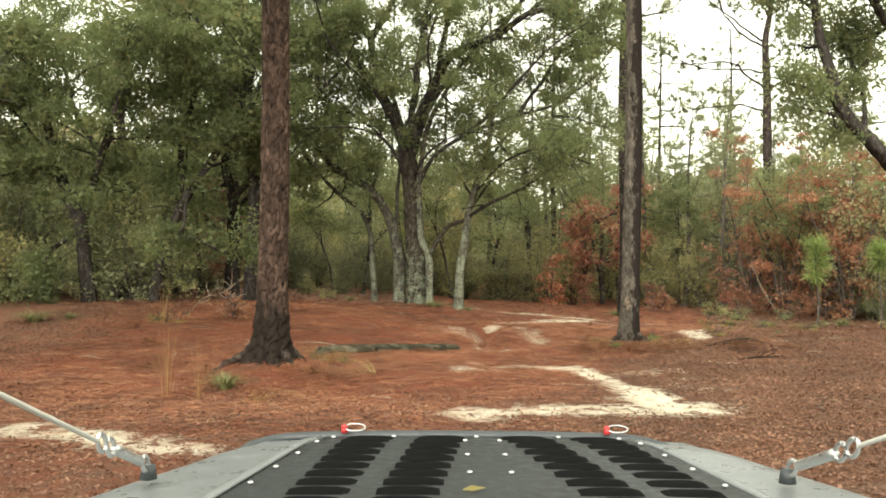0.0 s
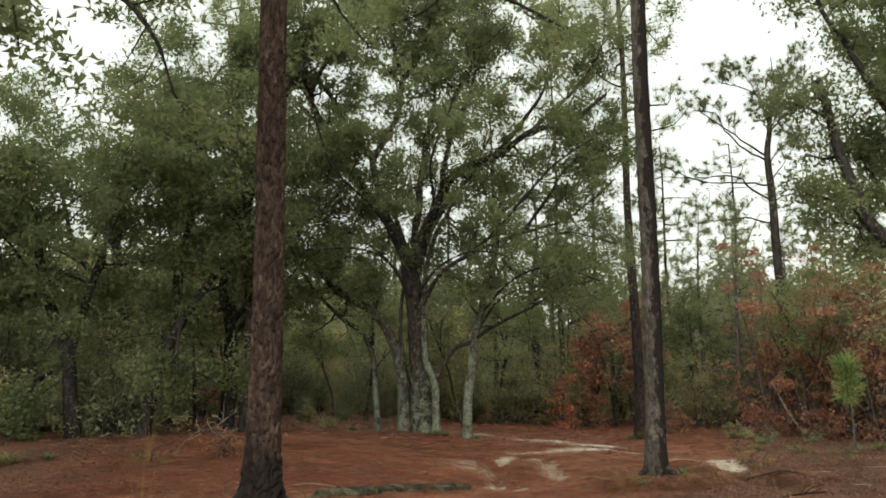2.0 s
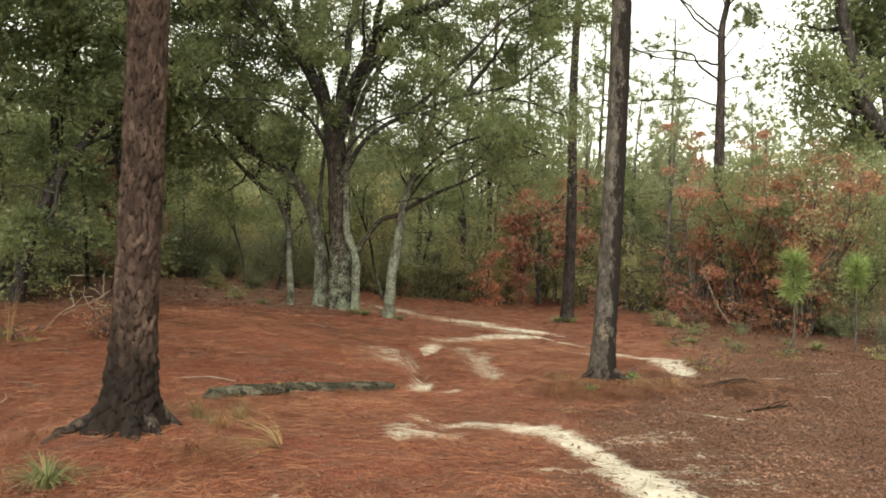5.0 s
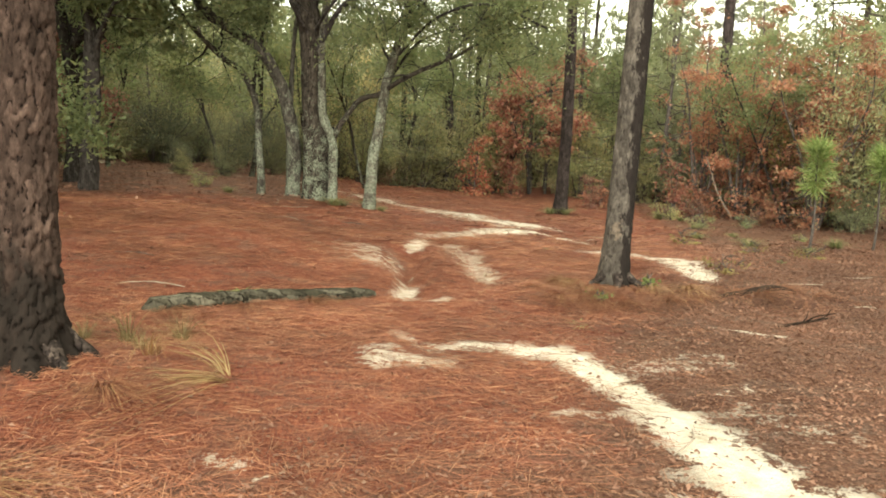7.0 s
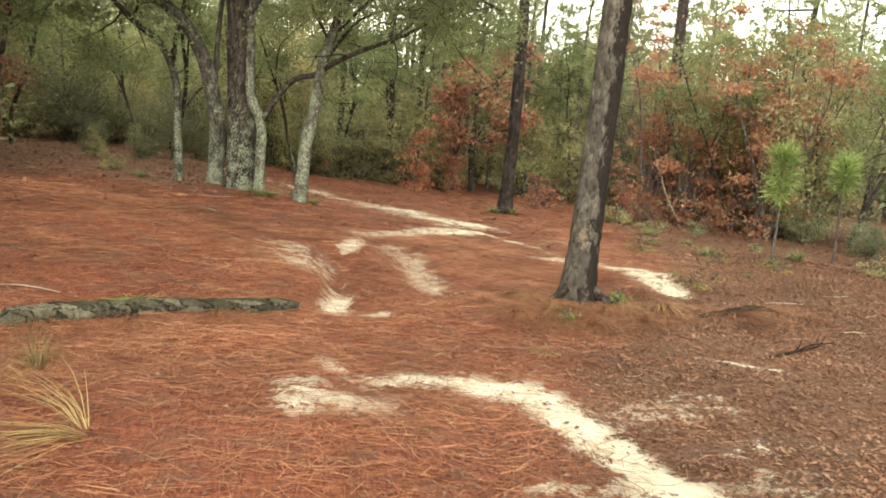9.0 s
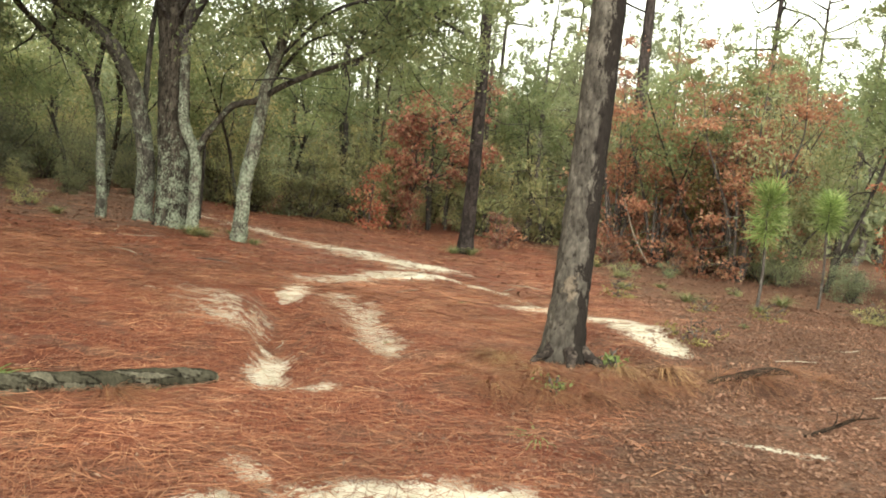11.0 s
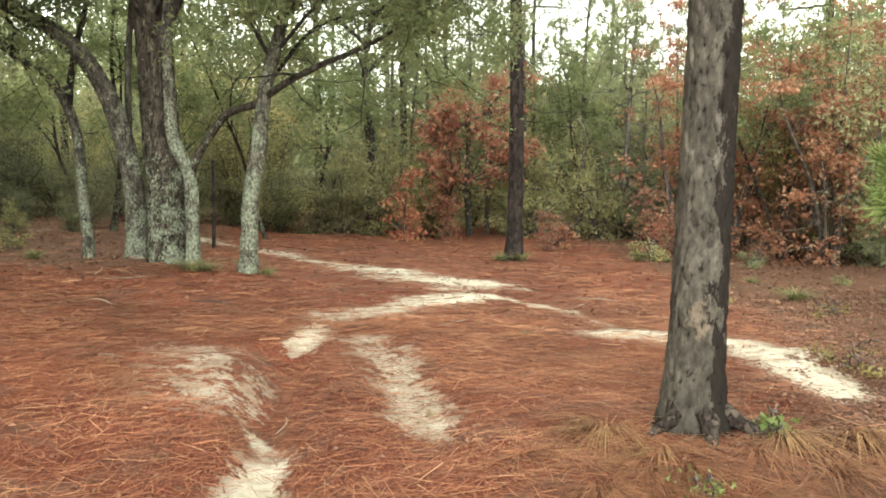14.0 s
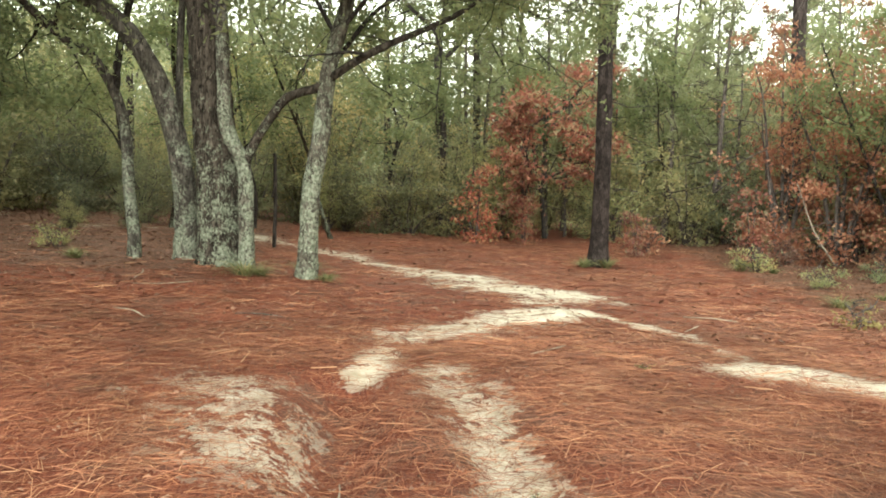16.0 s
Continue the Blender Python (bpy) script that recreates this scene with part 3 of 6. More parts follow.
def plated_trunk(rng, line, radius, flare, top, skirt=0.4, relief=1.0, around=112, step=0.017):
    """A pine stem whose bark breaks into raised plates. line: its lean, in x and y, at the top."""
    z = np.concatenate([np.arange(-0.25, 5.0, step), np.arange(5.0, top, 0.15)])
    th = np.linspace(0, 2 * np.pi, around, endpoint=False)
    lobes = 1 + 0.26 * np.sin(5 * th + 1) + 0.2 * np.sin(3 * th + 4) + 0.18 * np.sin(9 * th) + 0.1 * np.sin(17 * th + 2)
    r = radius * (1 - 0.55 * np.clip(z, 0, None) / top)
    rad = r[:, None] + (flare - radius) * ((1 - skirt) * np.exp(-np.clip(z, -0.1, None) / 0.11) + skirt * np.exp(-np.clip(z, -0.1, None) / 0.36))[:, None] * lobes
    cu, cz = 0.048, 0.15
    nu = max(6, int(2 * np.pi * radius / cu))
    jit = rng.uniform(0.1, 0.9, (4096, 2))
    lift = rng.uniform(0, 1, 4096)
    U, Z = np.meshgrid(th / (2 * np.pi) * nu, z / cz)
    U = U + 0.34 * np.sin(Z * 1.7) + 0.2 * np.sin(Z * 4.1 + U) + 0.09 * rng.normal(size=U.shape)
    Z = Z + 0.3 * np.sin(U * 2.3) + 0.07 * rng.normal(size=U.shape)
    tilt = np.zeros(U.shape)
    best, second, own = np.full(U.shape, 9.0), np.full(U.shape, 9.0), np.zeros(U.shape)
    for a in (-1, 0, 1):
        for b in (-1, 0, 1):
            cellu, cellz = np.floor(U) + a, np.floor(Z) + b
            key = ((cellu % nu) * 131 + cellz * 17).astype(int) % 4096
            d = np.hypot(U - cellu - jit[key, 0], Z - cellz - jit[key, 1])
            nearer = d < best
            second = np.where(nearer, best, np.minimum(second, d))
            own = np.where(nearer, lift[key], own)
            tilt = np.where(nearer, cellz + jit[key, 1] - Z, tilt)
            best = np.minimum(best, d)
    plate = np.clip((second - best) * 4.0, 0, 1)
    rad = rad + relief * (0.014 * plate + (0.009 * own + 0.010 * np.clip(tilt, -0.5, 0.8)) * plate * (1 + 2.2 * relief * np.exp(-np.clip(z, 0, None) / 0.3))[:, None] + 0.0028 * relief * rng.normal(size=rad.shape))   # plates lift at their lower ends
    lean = np.clip(z, 0, None)[:, None] / top
    sway = 0.015 * np.sin(z * 0.9 + rng.uniform(0, 6))
    X = line[0] * lean + sway[:, None] + rad * np.cos(th)
    Y = line[1] * lean + rad * np.sin(th)
    V = np.stack([X, Y, z[:, None] * np.ones(around)], -1).reshape(-1, 3)
    n = len(z)
    a, b = np.meshgrid(np.arange(around), np.arange(n - 1))
    a, b = a.ravel(), b.ravel()
    c = (a + 1) % around
    return V, np.column_stack([b * around + a, b * around + c, (b + 1) * around + c, (b + 1) * around + a]), {"plate": plate.ravel(), "own": own.ravel()}


def needle_tufts(rng, centres, n, length, wide, droop=0.0):
    """Bundles of long needles that radiate from the ends of twigs."""
    C = np.repeat(centres, n, axis=0)
    d = unit(rng.normal(size=C.shape) + np.array([0, 0, 0.35 - droop]))
    return leaves(C, length, rng, wide, d=d, light=True)


def pine_crown(rng, top, low, spread, boughs, tufts, length, wide, lean=(0, 0), r_bough=0.05, twiggy=4):
    wood, tips = [], []
    for k in range(boughs):
        t = (k + 0.5) / boughs
        z = low + (top - low) * t ** 0.85
        a = k * 2.4 + rng.uniform(-0.5, 0.5)
        L = spread * (1.05 - 0.75 * t) * rng.uniform(0.6, 1.15)
        out = np.array([np.cos(a), np.sin(a), 0])
        o = np.array([lean[0] * z / top, lean[1] * z / top, z])
        bend = rng.normal(size=(3, 3)) * 0.15 * L
        P = spline([o, o + out * L * 0.35 + (0, 0, 0.05 * L) + bend[0], o + out * L * 0.7 + (0, 0, 0.16 * L) + bend[1], o + out * L + (0, 0, 0.36 * L) + bend[2]], 0.4)
        r = np.linspace(r_bough * (1.1 - 0.6 * t), 0.008, len(P))
        wood.append(tube(P, r, 5))
        tips.append(P[-1])
        for s in np.linspace(0.4, 0.95, twiggy):
            Q, q = offshoot(rng, P, r, s, 0.38 * L * rng.uniform(0.5, 1.1), 0.8, 0.35, fine=False)
            wood.append(tube(Q[::2], q[::2], 3))
            tips += [Q[-1], Q[len(Q) // 2], Q[-2]]
    tips = np.array(tips)
    return joined(wood), needle_tufts(rng, tips + rng.normal(size=tips.shape) * 0.05, tufts, length, wide)


def tall_pine(seed, x, y, radius, flare, top, low, spread, bark, label, boughs=26, lean=(0, 0), near=False, tufts=26, turn=0, skirt=0.4, relief=1.0):
    rng = np.random.default_rng(seed)
    ob = thing("pine_tree", x, y, label, "pine tree", turn=turn)
    attrs = None
    if near:
        V, F, attrs = plated_trunk(rng, lean, radius, flare, top, skirt, relief)
    else:
        z = np.linspace(-0.2, top, int(top / 0.3))
        P = np.column_stack([lean[0] * z / top + 0.04 * np.sin(z * 0.7), lean[1] * z / top + 0 * z, z])
        V, F = tube(P, radius * (1 - 0.72 * np.clip(z, 0, None) / top) + (flare - radius) * np.exp(-np.clip(z, 0, None) / 0.3), 16, 0.03, rng)
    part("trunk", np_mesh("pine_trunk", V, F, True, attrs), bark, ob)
    wood, green = pine_crown(rng, top, low, spread, boughs, tufts, 0.30, 0.058, lean)
    stuff(part("twigwork", np_mesh("pine_branches", *wood, True), BARK_PINE_DARK, ob))
    stuff(part("crown", np_mesh("pine_crown", *green), LEAF_PINE, ob))
    return ob


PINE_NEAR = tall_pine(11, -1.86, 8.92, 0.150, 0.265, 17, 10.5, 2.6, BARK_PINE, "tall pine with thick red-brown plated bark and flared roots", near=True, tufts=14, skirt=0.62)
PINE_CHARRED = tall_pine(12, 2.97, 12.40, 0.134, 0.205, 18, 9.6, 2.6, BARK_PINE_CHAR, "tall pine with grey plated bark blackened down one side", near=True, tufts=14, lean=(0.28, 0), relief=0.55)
tall_pine(13, 5.62, 24.4, 0.165, 0.24, 17, 8.6, 2.4, BARK_PINE_DARK, "tall dark-barked pine beside the sandy trail", boughs=22)
tall_pine(15, -5.8, 22.0, 0.17, 0.24, 15, 9.5, 2.2, BARK_PINE_DARK, "slender dark pine among the oaks", boughs=18)
tall_pine(16, 4.8, 34, 0.13, 0.2, 15, 8, 2.2, BARK_PINE_DARK, "slender pine standing back in the woods", boughs=18, tufts=14)
tall_pine(17, 2.3, 38, 0.13, 0.2, 16, 9, 2.2, BARK_PINE_DARK, "slender pine standing back in the woods", boughs=18, tufts=14)
tall_pine(18, 19.5, 33, 0.17, 0.24, 14, 7, 2.6, BARK_PINE_DARK, "tall pine rising over the red thicket", boughs=20, tufts=14)
for k, (px, py) in enumerate([(-5.45, 34.5), (-2.4, 39), (7.5, 40), (0.2, 44), (10.5, 38), (15, 41), (-12, 37), (3.6, 48), (24, 36), (6.0, 46)]):
    tall_pine(30 + k, px, py, 0.12, 0.18, 13 + k % 4, 7 + k % 3, 2.2, BARK_PINE_DARK, "far pine with a bare dark stem", boughs=15, tufts=10)


def open_pine(seed, x, y, radius, label):
    """A tall pine with a bare stem that forks high up, long crooked boughs and an open, rounded top."""
    rng = np.random.default_rng(seed)
    ob = thing("pine_tree", x, y, label, "pine tree")
    P = spline([(0, 0, -0.2), (0.05, 0, 3.0), (0.0, 0, 6.0), (0, 0, 8.0), (-0.05, 0, 9.5), (0.1, 0, 10.4), (0.17, 0, 11.0), (0.38, 0.1, 11.5), (0.45, 0.1, 12.35), (0.37, 0, 13.2)], 0.25)
    r = np.interp(P[:, 2], [0, 0.5, 7, 9.5, 10.8, 11.2, 13.2], [radius + 0.1, radius, 0.15, 0.115, 0.085, 0.05, 0.015])
    part("trunk", np_mesh("pine_trunk", *tube(P, r, 14, 0.03, rng), True), BARK_PINE_DARK, ob)
    boughs = [(0.050, 0.5, [(0.17, 0, 10.9), (0.38, -0.1, 11.4), (0.64, -0.3, 11.95), (0.86, -0.4, 12.5), (1.18, -0.5, 13.0)]), (0.055, 0.45, [(0.11, 0, 10.75), (-0.18, 0, 11.6), (-0.27, 0.1, 11.9), (-0.46, 0.3, 12.5), (-0.75, 0.4, 13.0)]),
              (0.045, 0.4, [(-0.05, 0, 9.45), (-0.61, 0.2, 10.0), (-1.5, 0.4, 10.8), (-2.3, 0.6, 11.5), (-2.7, 0.7, 12.0)]), (0.040, 0.4, [(-0.05, 0, 9.3), (-0.92, -0.3, 9.67), (-1.71, -0.6, 10.26), (-1.9, -0.7, 10.75), (-2.91, -1.0, 10.84), (-3.9, -1.3, 10.3)]),
              (0.042, 0.5, [(-0.04, 0, 8.45), (-0.74, 0.3, 8.59), (-1.54, 0.6, 8.68), (-2.43, 0.9, 8.89), (-3.32, 1.1, 9.43), (-3.92, 1.2, 9.65)]), (0.045, 0.55, [(0, 0, 7.8), (-0.75, -0.2, 8.24), (-1.44, -0.4, 8.66), (-2.93, -0.6, 8.54), (-4.3, -0.8, 8.6)]),
              (0.036, 0.4, [(0, 0, 7.0), (-0.77, 0.2, 7.28), (-1.56, 0.2, 7.25), (-2.74, 0, 7.04), (-3.9, -0.2, 6.8)]), (0.030, 0.5, [(0.0, 0, 9.15), (0.28, 0, 9.72), (0.78, 0.2, 9.95), (1.3, 0.4, 9.85)]), (0.028, 0.6, [(0.05, 0, 8.65), (0.36, -0.2, 9.1), (0.78, -0.5, 9.75)]),
              (0.034, 0.4, [(0.03, 0, 7.75), (0.53, 0.2, 8.1), (1.23, 0.4, 8.26), (1.9, 0.5, 8.4)]), (0.040, 0.4, [(0.1, 0, 10.4), (0.82, 0.3, 11.1), (1.33, 0.5, 11.55), (1.7, 0.6, 12.2)]),
              (0.034, 0.4, [(0.1, 0, 10.3), (0.3, 0.9, 11.0), (0.2, 1.7, 11.8)]), (0.034, 0.4, [(0.1, 0, 10.2), (-0.2, -1.0, 10.9), (0.1, -1.8, 11.7)]), (0.03, 0.4, [(-0.25, 0.1, 11.85), (-0.9, 0.1, 12.2), (-1.4, 0.2, 12.3), (-1.7, 0.2, 12.7)])]
    wood, tips = [], []
    for r0, start, line in boughs:
        B = spline(line, 0.25)
        B = B + rng.normal(size=B.shape) * 0.02
        br = np.linspace(r0, 0.010, len(B))
        part("bough", np_mesh("bough", *tube(B, br, 6), True), BARK_PINE_DARK, ob)
        for t in np.linspace(start, 0.98, 8 if B[-1, 2] < 10.5 else 12):
            Q, q = offshoot(rng, B, br, t, rng.uniform(0.4, 0.95), 0.75, 0.45, fine=False)
            wood.append(tube(Q, q, 4))
            tips += [Q[-1], Q[-2]]
            W, w = offshoot(rng, Q, q, 0.6, rng.uniform(0.25, 0.5), 0.8, 0.5, fine=False)
            wood.append(tube(W, w, 3))
            tips.append(W[-1])
        tips.append(B[-1])
    tips = np.array(tips)
    stuff(part("twigwork", np_mesh("pine_branches", *joined(wood), True), BARK_PINE_DARK, ob))
    stuff(part("crown", np_mesh("pine_crown", *needle_tufts(rng, tips + rng.normal(size=tips.shape) * 0.06, 46, 0.22, 0.08)), LEAF_OPEN, ob))
    return ob


def pine_roots(seed, tree, x, y, r0, lines, bark):
    """Surface roots that run out from a pine's foot and sink into the ground; control points give x, y and height over the ground."""
    rng = np.random.default_rng(seed)
    foot = gz(x, y) - 0.03
    for line in lines:
        P = spline([(u, v, gz(x + u, y + v) - foot + h) for u, v, h in line], 0.05)
        P = P + rng.normal(size=P.shape) * 0.006
        part("root", np_mesh("root", *tube(P, np.linspace(r0, 0.012, len(P)), 10, 0.12, rng), True), bark, tree, "dark surface root")


pine_roots(15, PINE_NEAR, -1.86, 8.92, 0.07, [[(-0.14, -0.05, 0.16), (-0.30, -0.1, 0.07), (-0.48, -0.12, 0.03), (-0.66, -0.22, -0.03)], [(0.13, -0.1, 0.12), (0.22, -0.16, 0.04), (0.32, -0.22, -0.04)],
                                               [(0.15, 0.06, 0.12), (0.30, 0.10, 0.03), (0.42, 0.12, -0.04)]], BARK_ROOT)
pine_roots(16, PINE_CHARRED, 2.97, 12.40, 0.055, [[(-0.12, -0.06, 0.12), (-0.24, -0.12, 0.05), (-0.40, -0.16, -0.03)], [(0.10, -0.12, 0.10), (0.2, -0.24, 0.02), (0.3, -0.36, -0.04)], [(-0.02, -0.14, 0.10), (-0.06, -0.28, 0.02), (-0.12, -0.42, -0.04)]], BARK_ROOT)
open_pine(14, 11.5, 27.9, 0.19, "tall open-crowned pine with long crooked boughs")


def limb_part(name, rng, ctrl, r0, r1, bark, parent, seg=12, label="", sway=0.0, fluted=0.0, taper=0.8):
    P = spline(ctrl, 0.12)
    P = P + sway * np.column_stack([np.sin(P[:, 2] * 5), np.cos(P[:, 2] * 4.3), 0 * P[:, 2]])
    t = np.linspace(0, 1, len(P))
    r = r0 + (r1 - r0) * t ** taper
    if name == "trunk" or abs(ctrl[0][2]) < 0.3:
        r = r + 0.45 * r0 * np.exp(-np.clip(P[:, 2] + 0.1, 0, None) / 0.16)
    V, F = tube(P, r, seg, 0.05, rng)
    if fluted:                                                # a stem grown together from two, with a groove between them
        a = np.linspace(0, 2 * np.pi, seg, endpoint=False)
        ring, mid = V[:-1].reshape(len(P), seg, 3), P[:, None]
        V[:-1] = (mid + (ring - mid) * (1 + fluted * np.cos(2 * a - 0.6) - 0.05 * np.cos(5 * a))[None, :, None]).reshape(-1, 3)
    part(name, np_mesh(name, V, F, True), bark, parent, label)
    return P, r


# ---- the clump of lichen-covered oaks ----
rng = np.random.default_rng(21)
oak = thing("oak_tree", -0.58, 19.25, "multi-stemmed live oak with pale lichen on its lower trunks", "oak tree")
main = limb_part("trunk", rng, [(0.02, 0, -0.15), (-0.01, 0, 1.05), (-0.08, 0, 2.0), (-0.14, 0, 2.95), (-0.26, 0, 3.65)], 0.235, 0.19, BARK_LICHEN, oak, 22, "dark ridged trunk with pale lichen low down", fluted=0.10)
limbs = []
OAK_LIMBS = [
    (0.145, 0.045, [(-0.28, 0, 3.4), (-0.42, 0, 4.2), (-0.86, 0, 5.1), (-1.12, -0.1, 5.4), (-1.56, -0.2, 6.05), (-2.23, -0.3, 7.15), (-2.64, -0.45, 7.9), (-2.72, -0.55, 8.8), (-2.66, -0.65, 9.6)]),
    (0.14, 0.04, [(-0.18, 0, 3.45), (-0.03, 0, 4.2), (0.12, -0.05, 4.7), (0.53, -0.2, 5.6), (0.96, -0.42, 6.05), (1.82, -0.63, 6.35), (2.58, -0.85, 6.85), (3.5, -1.05, 7.0), (4.3, -1.2, 7.6)]),
    (0.10, 0.03, [(-0.22, 0.05, 3.6), (-0.1, 0.3, 5.0), (0.1, 0.4, 6.8), (0.4, 0.5, 8.6), (0.3, 0.4, 10.4)]),
    (0.055, 0.020, [(-0.1, -0.1, 2.7), (0.45, -0.4, 3.55), (1.1, -0.65, 4.0), (1.72, -0.75, 4.25), (2.37, -0.87, 4.45), (3.27, -1.0, 4.7), (3.84, -1.13, 5.1), (4.4, -1.25, 5.6)]),
    (0.055, 0.014, [(0.31, -0.15, 1.13), (0.46, -0.23, 1.51), (0.80, -0.31, 1.92), (1.11, -0.39, 2.01), (1.48, -0.47, 2.26), (1.9, -0.55, 2.5), (2.6, -0.5, 2.85), (3.4, -0.3, 3.4)]),
    (0.09, 0.03, [(-0.86, 0, 5.15), (-1.2, 0.05, 6.5), (-1.73, 0.15, 7.25), (-2.37, 0.25, 8.4), (-3.4, 0.35, 9.4), (-3.9, 0.3, 10.6)]),
    (0.085, 0.025, [(-1.2, 0.05, 6.45), (-0.6, 0.12, 7.5), (-0.4, 0.23, 8.55), (0.18, 0.35, 9.65), (0.2, 0.3, 11.0)]),
    (0.06, 0.018, [(-2.2, -0.28, 7.1), (-2.84, -0.55, 7.65), (-3.3, -0.85, 7.9), (-4.3, -1.2, 8.4)]),
    (0.07, 0.02, [(0.5, -0.2, 5.55), (0.7, -0.9, 6.6), (1.2, -1.6, 7.6), (1.3, -2.2, 9.0)]),
    (0.042, 0.014, [(-0.42, 0, 4.2), (-1.0, -0.9, 5.0), (-1.8, -1.8, 5.7), (-2.2, -2.6, 6.8)]),
    (0.042, 0.014, [(-0.03, 0, 4.2), (0.3, -1.0, 5.0), (0.3, -2.0, 5.8), (0.8, -2.8, 7.0)]),
    (0.032, 0.012, [(-0.16, -0.1, 3.0), (-0.7, -0.9, 3.8), (-1.4, -1.6, 4.0), (-2.5, -2.0, 3.9)]),
    (0.030, 0.012, [(-0.1, -0.1, 3.1), (0.5, -1.1, 3.7), (1.3, -1.7, 3.9), (2.3, -1.9, 3.6)]),
    (0.032, 0.012, [(-0.16, 0, 3.3), (-1.2, -0.5, 4.3), (-2.4, -0.7, 4.9), (-3.5, -0.9, 5.0)]),
    (0.06, 0.018, [(1.8, -0.63, 6.35), (2.7, -0.3, 7.6), (3.4, 0.2, 9.0), (3.6, 0.3, 10.4)]),
    (0.05, 0.014, [(1.1, -0.65, 4.0), (1.8, -1.4, 4.5), (2.8, -1.9, 5.6), (3.8, -2.0, 6.3)]),
    (0.09, 0.02, [(-0.2, 0.05, 3.5), (-0.5, 0.9, 4.8), (-0.9, 1.8, 6.0), (-0.4, 2.8, 7.4)]),
    (0.09, 0.02, [(-0.1, 0.1, 3.9), (0.5, 0.9, 5.4), (1.3, 1.8, 6.6), (2.0, 2.6, 8.2)]),
    (0.06, 0.02, [(0.1, 0.4, 6.8), (0.9, 0.2, 8.2), (1.5, 0.1, 9.4), (1.7, 0, 11.0)]),
    (0.06, 0.02, [(-2.65, -0.45, 7.9), (-2.0, -0.8, 9.0), (-1.4, -1.0, 10.0), (-1.2, -1.1, 11.4)]),
    (0.05, 0.015, [(-0.4, 0.23, 8.5), (-0.7, -0.3, 9.6), (-0.6, -0.6, 11.0)]),
    (0.05, 0.015, [(2.58, -0.85, 6.85), (3.4, -0.9, 7.6), (4.2, -1.1, 8.6), (4.4, -1.1, 9.8)]),
    (0.05, 0.015, [(2.37, -0.87, 4.45), (3.0, -0.6, 5.4), (3.6, -0.4, 6.2), (4.6, -0.3, 6.6)]),
]
for k, (r0, r1, line) in enumerate(OAK_LIMBS):
    limbs.append(limb_part("limb", rng, line, r0, r1, BARK_LICHEN if k == 4 else BARK_OAK, oak, 11, "crooked limb with lichen" if k == 4 else "", 0.02, taper=1.5 if k == 4 else 1.0))
side = limb_part("stem", rng, [(0.34, -0.15, -0.12), (0.33, -0.15, 0.6), (0.31, -0.15, 1.13), (0.12, -0.15, 1.57), (0.09, -0.15, 2.0), (0.08, -0.13, 3.2), (0.3, -0.1, 4.4), (0.9, 0.2, 5.6)], 0.088, 0.03, BARK_WHITE, oak, 12, "lichen-covered stem", taper=1.6)
bent = limb_part("stem", rng, [(-0.43, 0.35, -0.12), (-0.41, 0.3, 0.6), (-0.43, 0.2, 1.1), (-0.6, 0.1, 1.9), (-0.88, 0.0, 2.5), (-1.25, 0, 2.87), (-1.97, -0.05, 3.3), (-2.6, -0.2, 4.0), (-3.4, -0.4, 4.8)], 0.135, 0.03, BARK_STEM, oak, 14, "leaning lichen-flecked stem", taper=1.7)
limb_part("stem", rng, [(-0.52, 0.55, -0.12), (-0.52, 0.5, 1.5), (-0.48, 0.5, 3.0), (-0.3, 0.6, 4.6)], 0.062, 0.03, BARK_STEM, oak, 10, "lichen-flecked stem")
wood, twigs = grow(rng, limbs[:3] + limbs[5:8] + limbs[14:15] + limbs[16:], 9, 6, (1.5, 0.8), 0.36, 0.95, 0.12)
for low_limb, start in ((limbs[3], 0.4), (limbs[4], 0.5), (limbs[8], 0.3), (limbs[9], 0.35), (limbs[10], 0.35), (limbs[11], 0.4), (limbs[12], 0.4), (limbs[13], 0.35), (limbs[15], 0.3), (side, 0.85), (bent, 0.62)):
    more = grow(rng, [low_limb], 6, 5, (1.3, 0.75), start, 0.95, 0.02)
    wood, twigs = wood + more[0], twigs + more[1]
high = grow(rng, [limbs[k] for k in (0, 2, 5, 6, 7, 8, 18, 19, 20, 22)], 7, 6, (1.4, 0.8), 0.6, 1.0, 0.15)
wood, twigs = wood + high[0], twigs + high[1]
outer = grow(rng, [limbs[k] for k in (1, 21)], 5, 4, (1.2, 0.7), 0.5, 1.0, 0.05)
wood, twigs = wood + outer[0], twigs + outer[1]
crest = grow(rng, [limbs[k] for k in (2, 6, 18, 20)], 7, 6, (1.3, 0.8), 0.35, 1.0, 0.1)
wood, twigs = wood + crest[0], twigs + crest[1]
stuff(part("twigwork", np_mesh("oak_branches", *joined(wood), True), BARK_OAK, oak))
stuff(part("crown", np_mesh("oak_crown", *leaves(sprays(rng, twigs, 185000, 0.155, 80, 0.7), 0.082, rng, 0.52, light=True)), LEAF_OAK, oak))


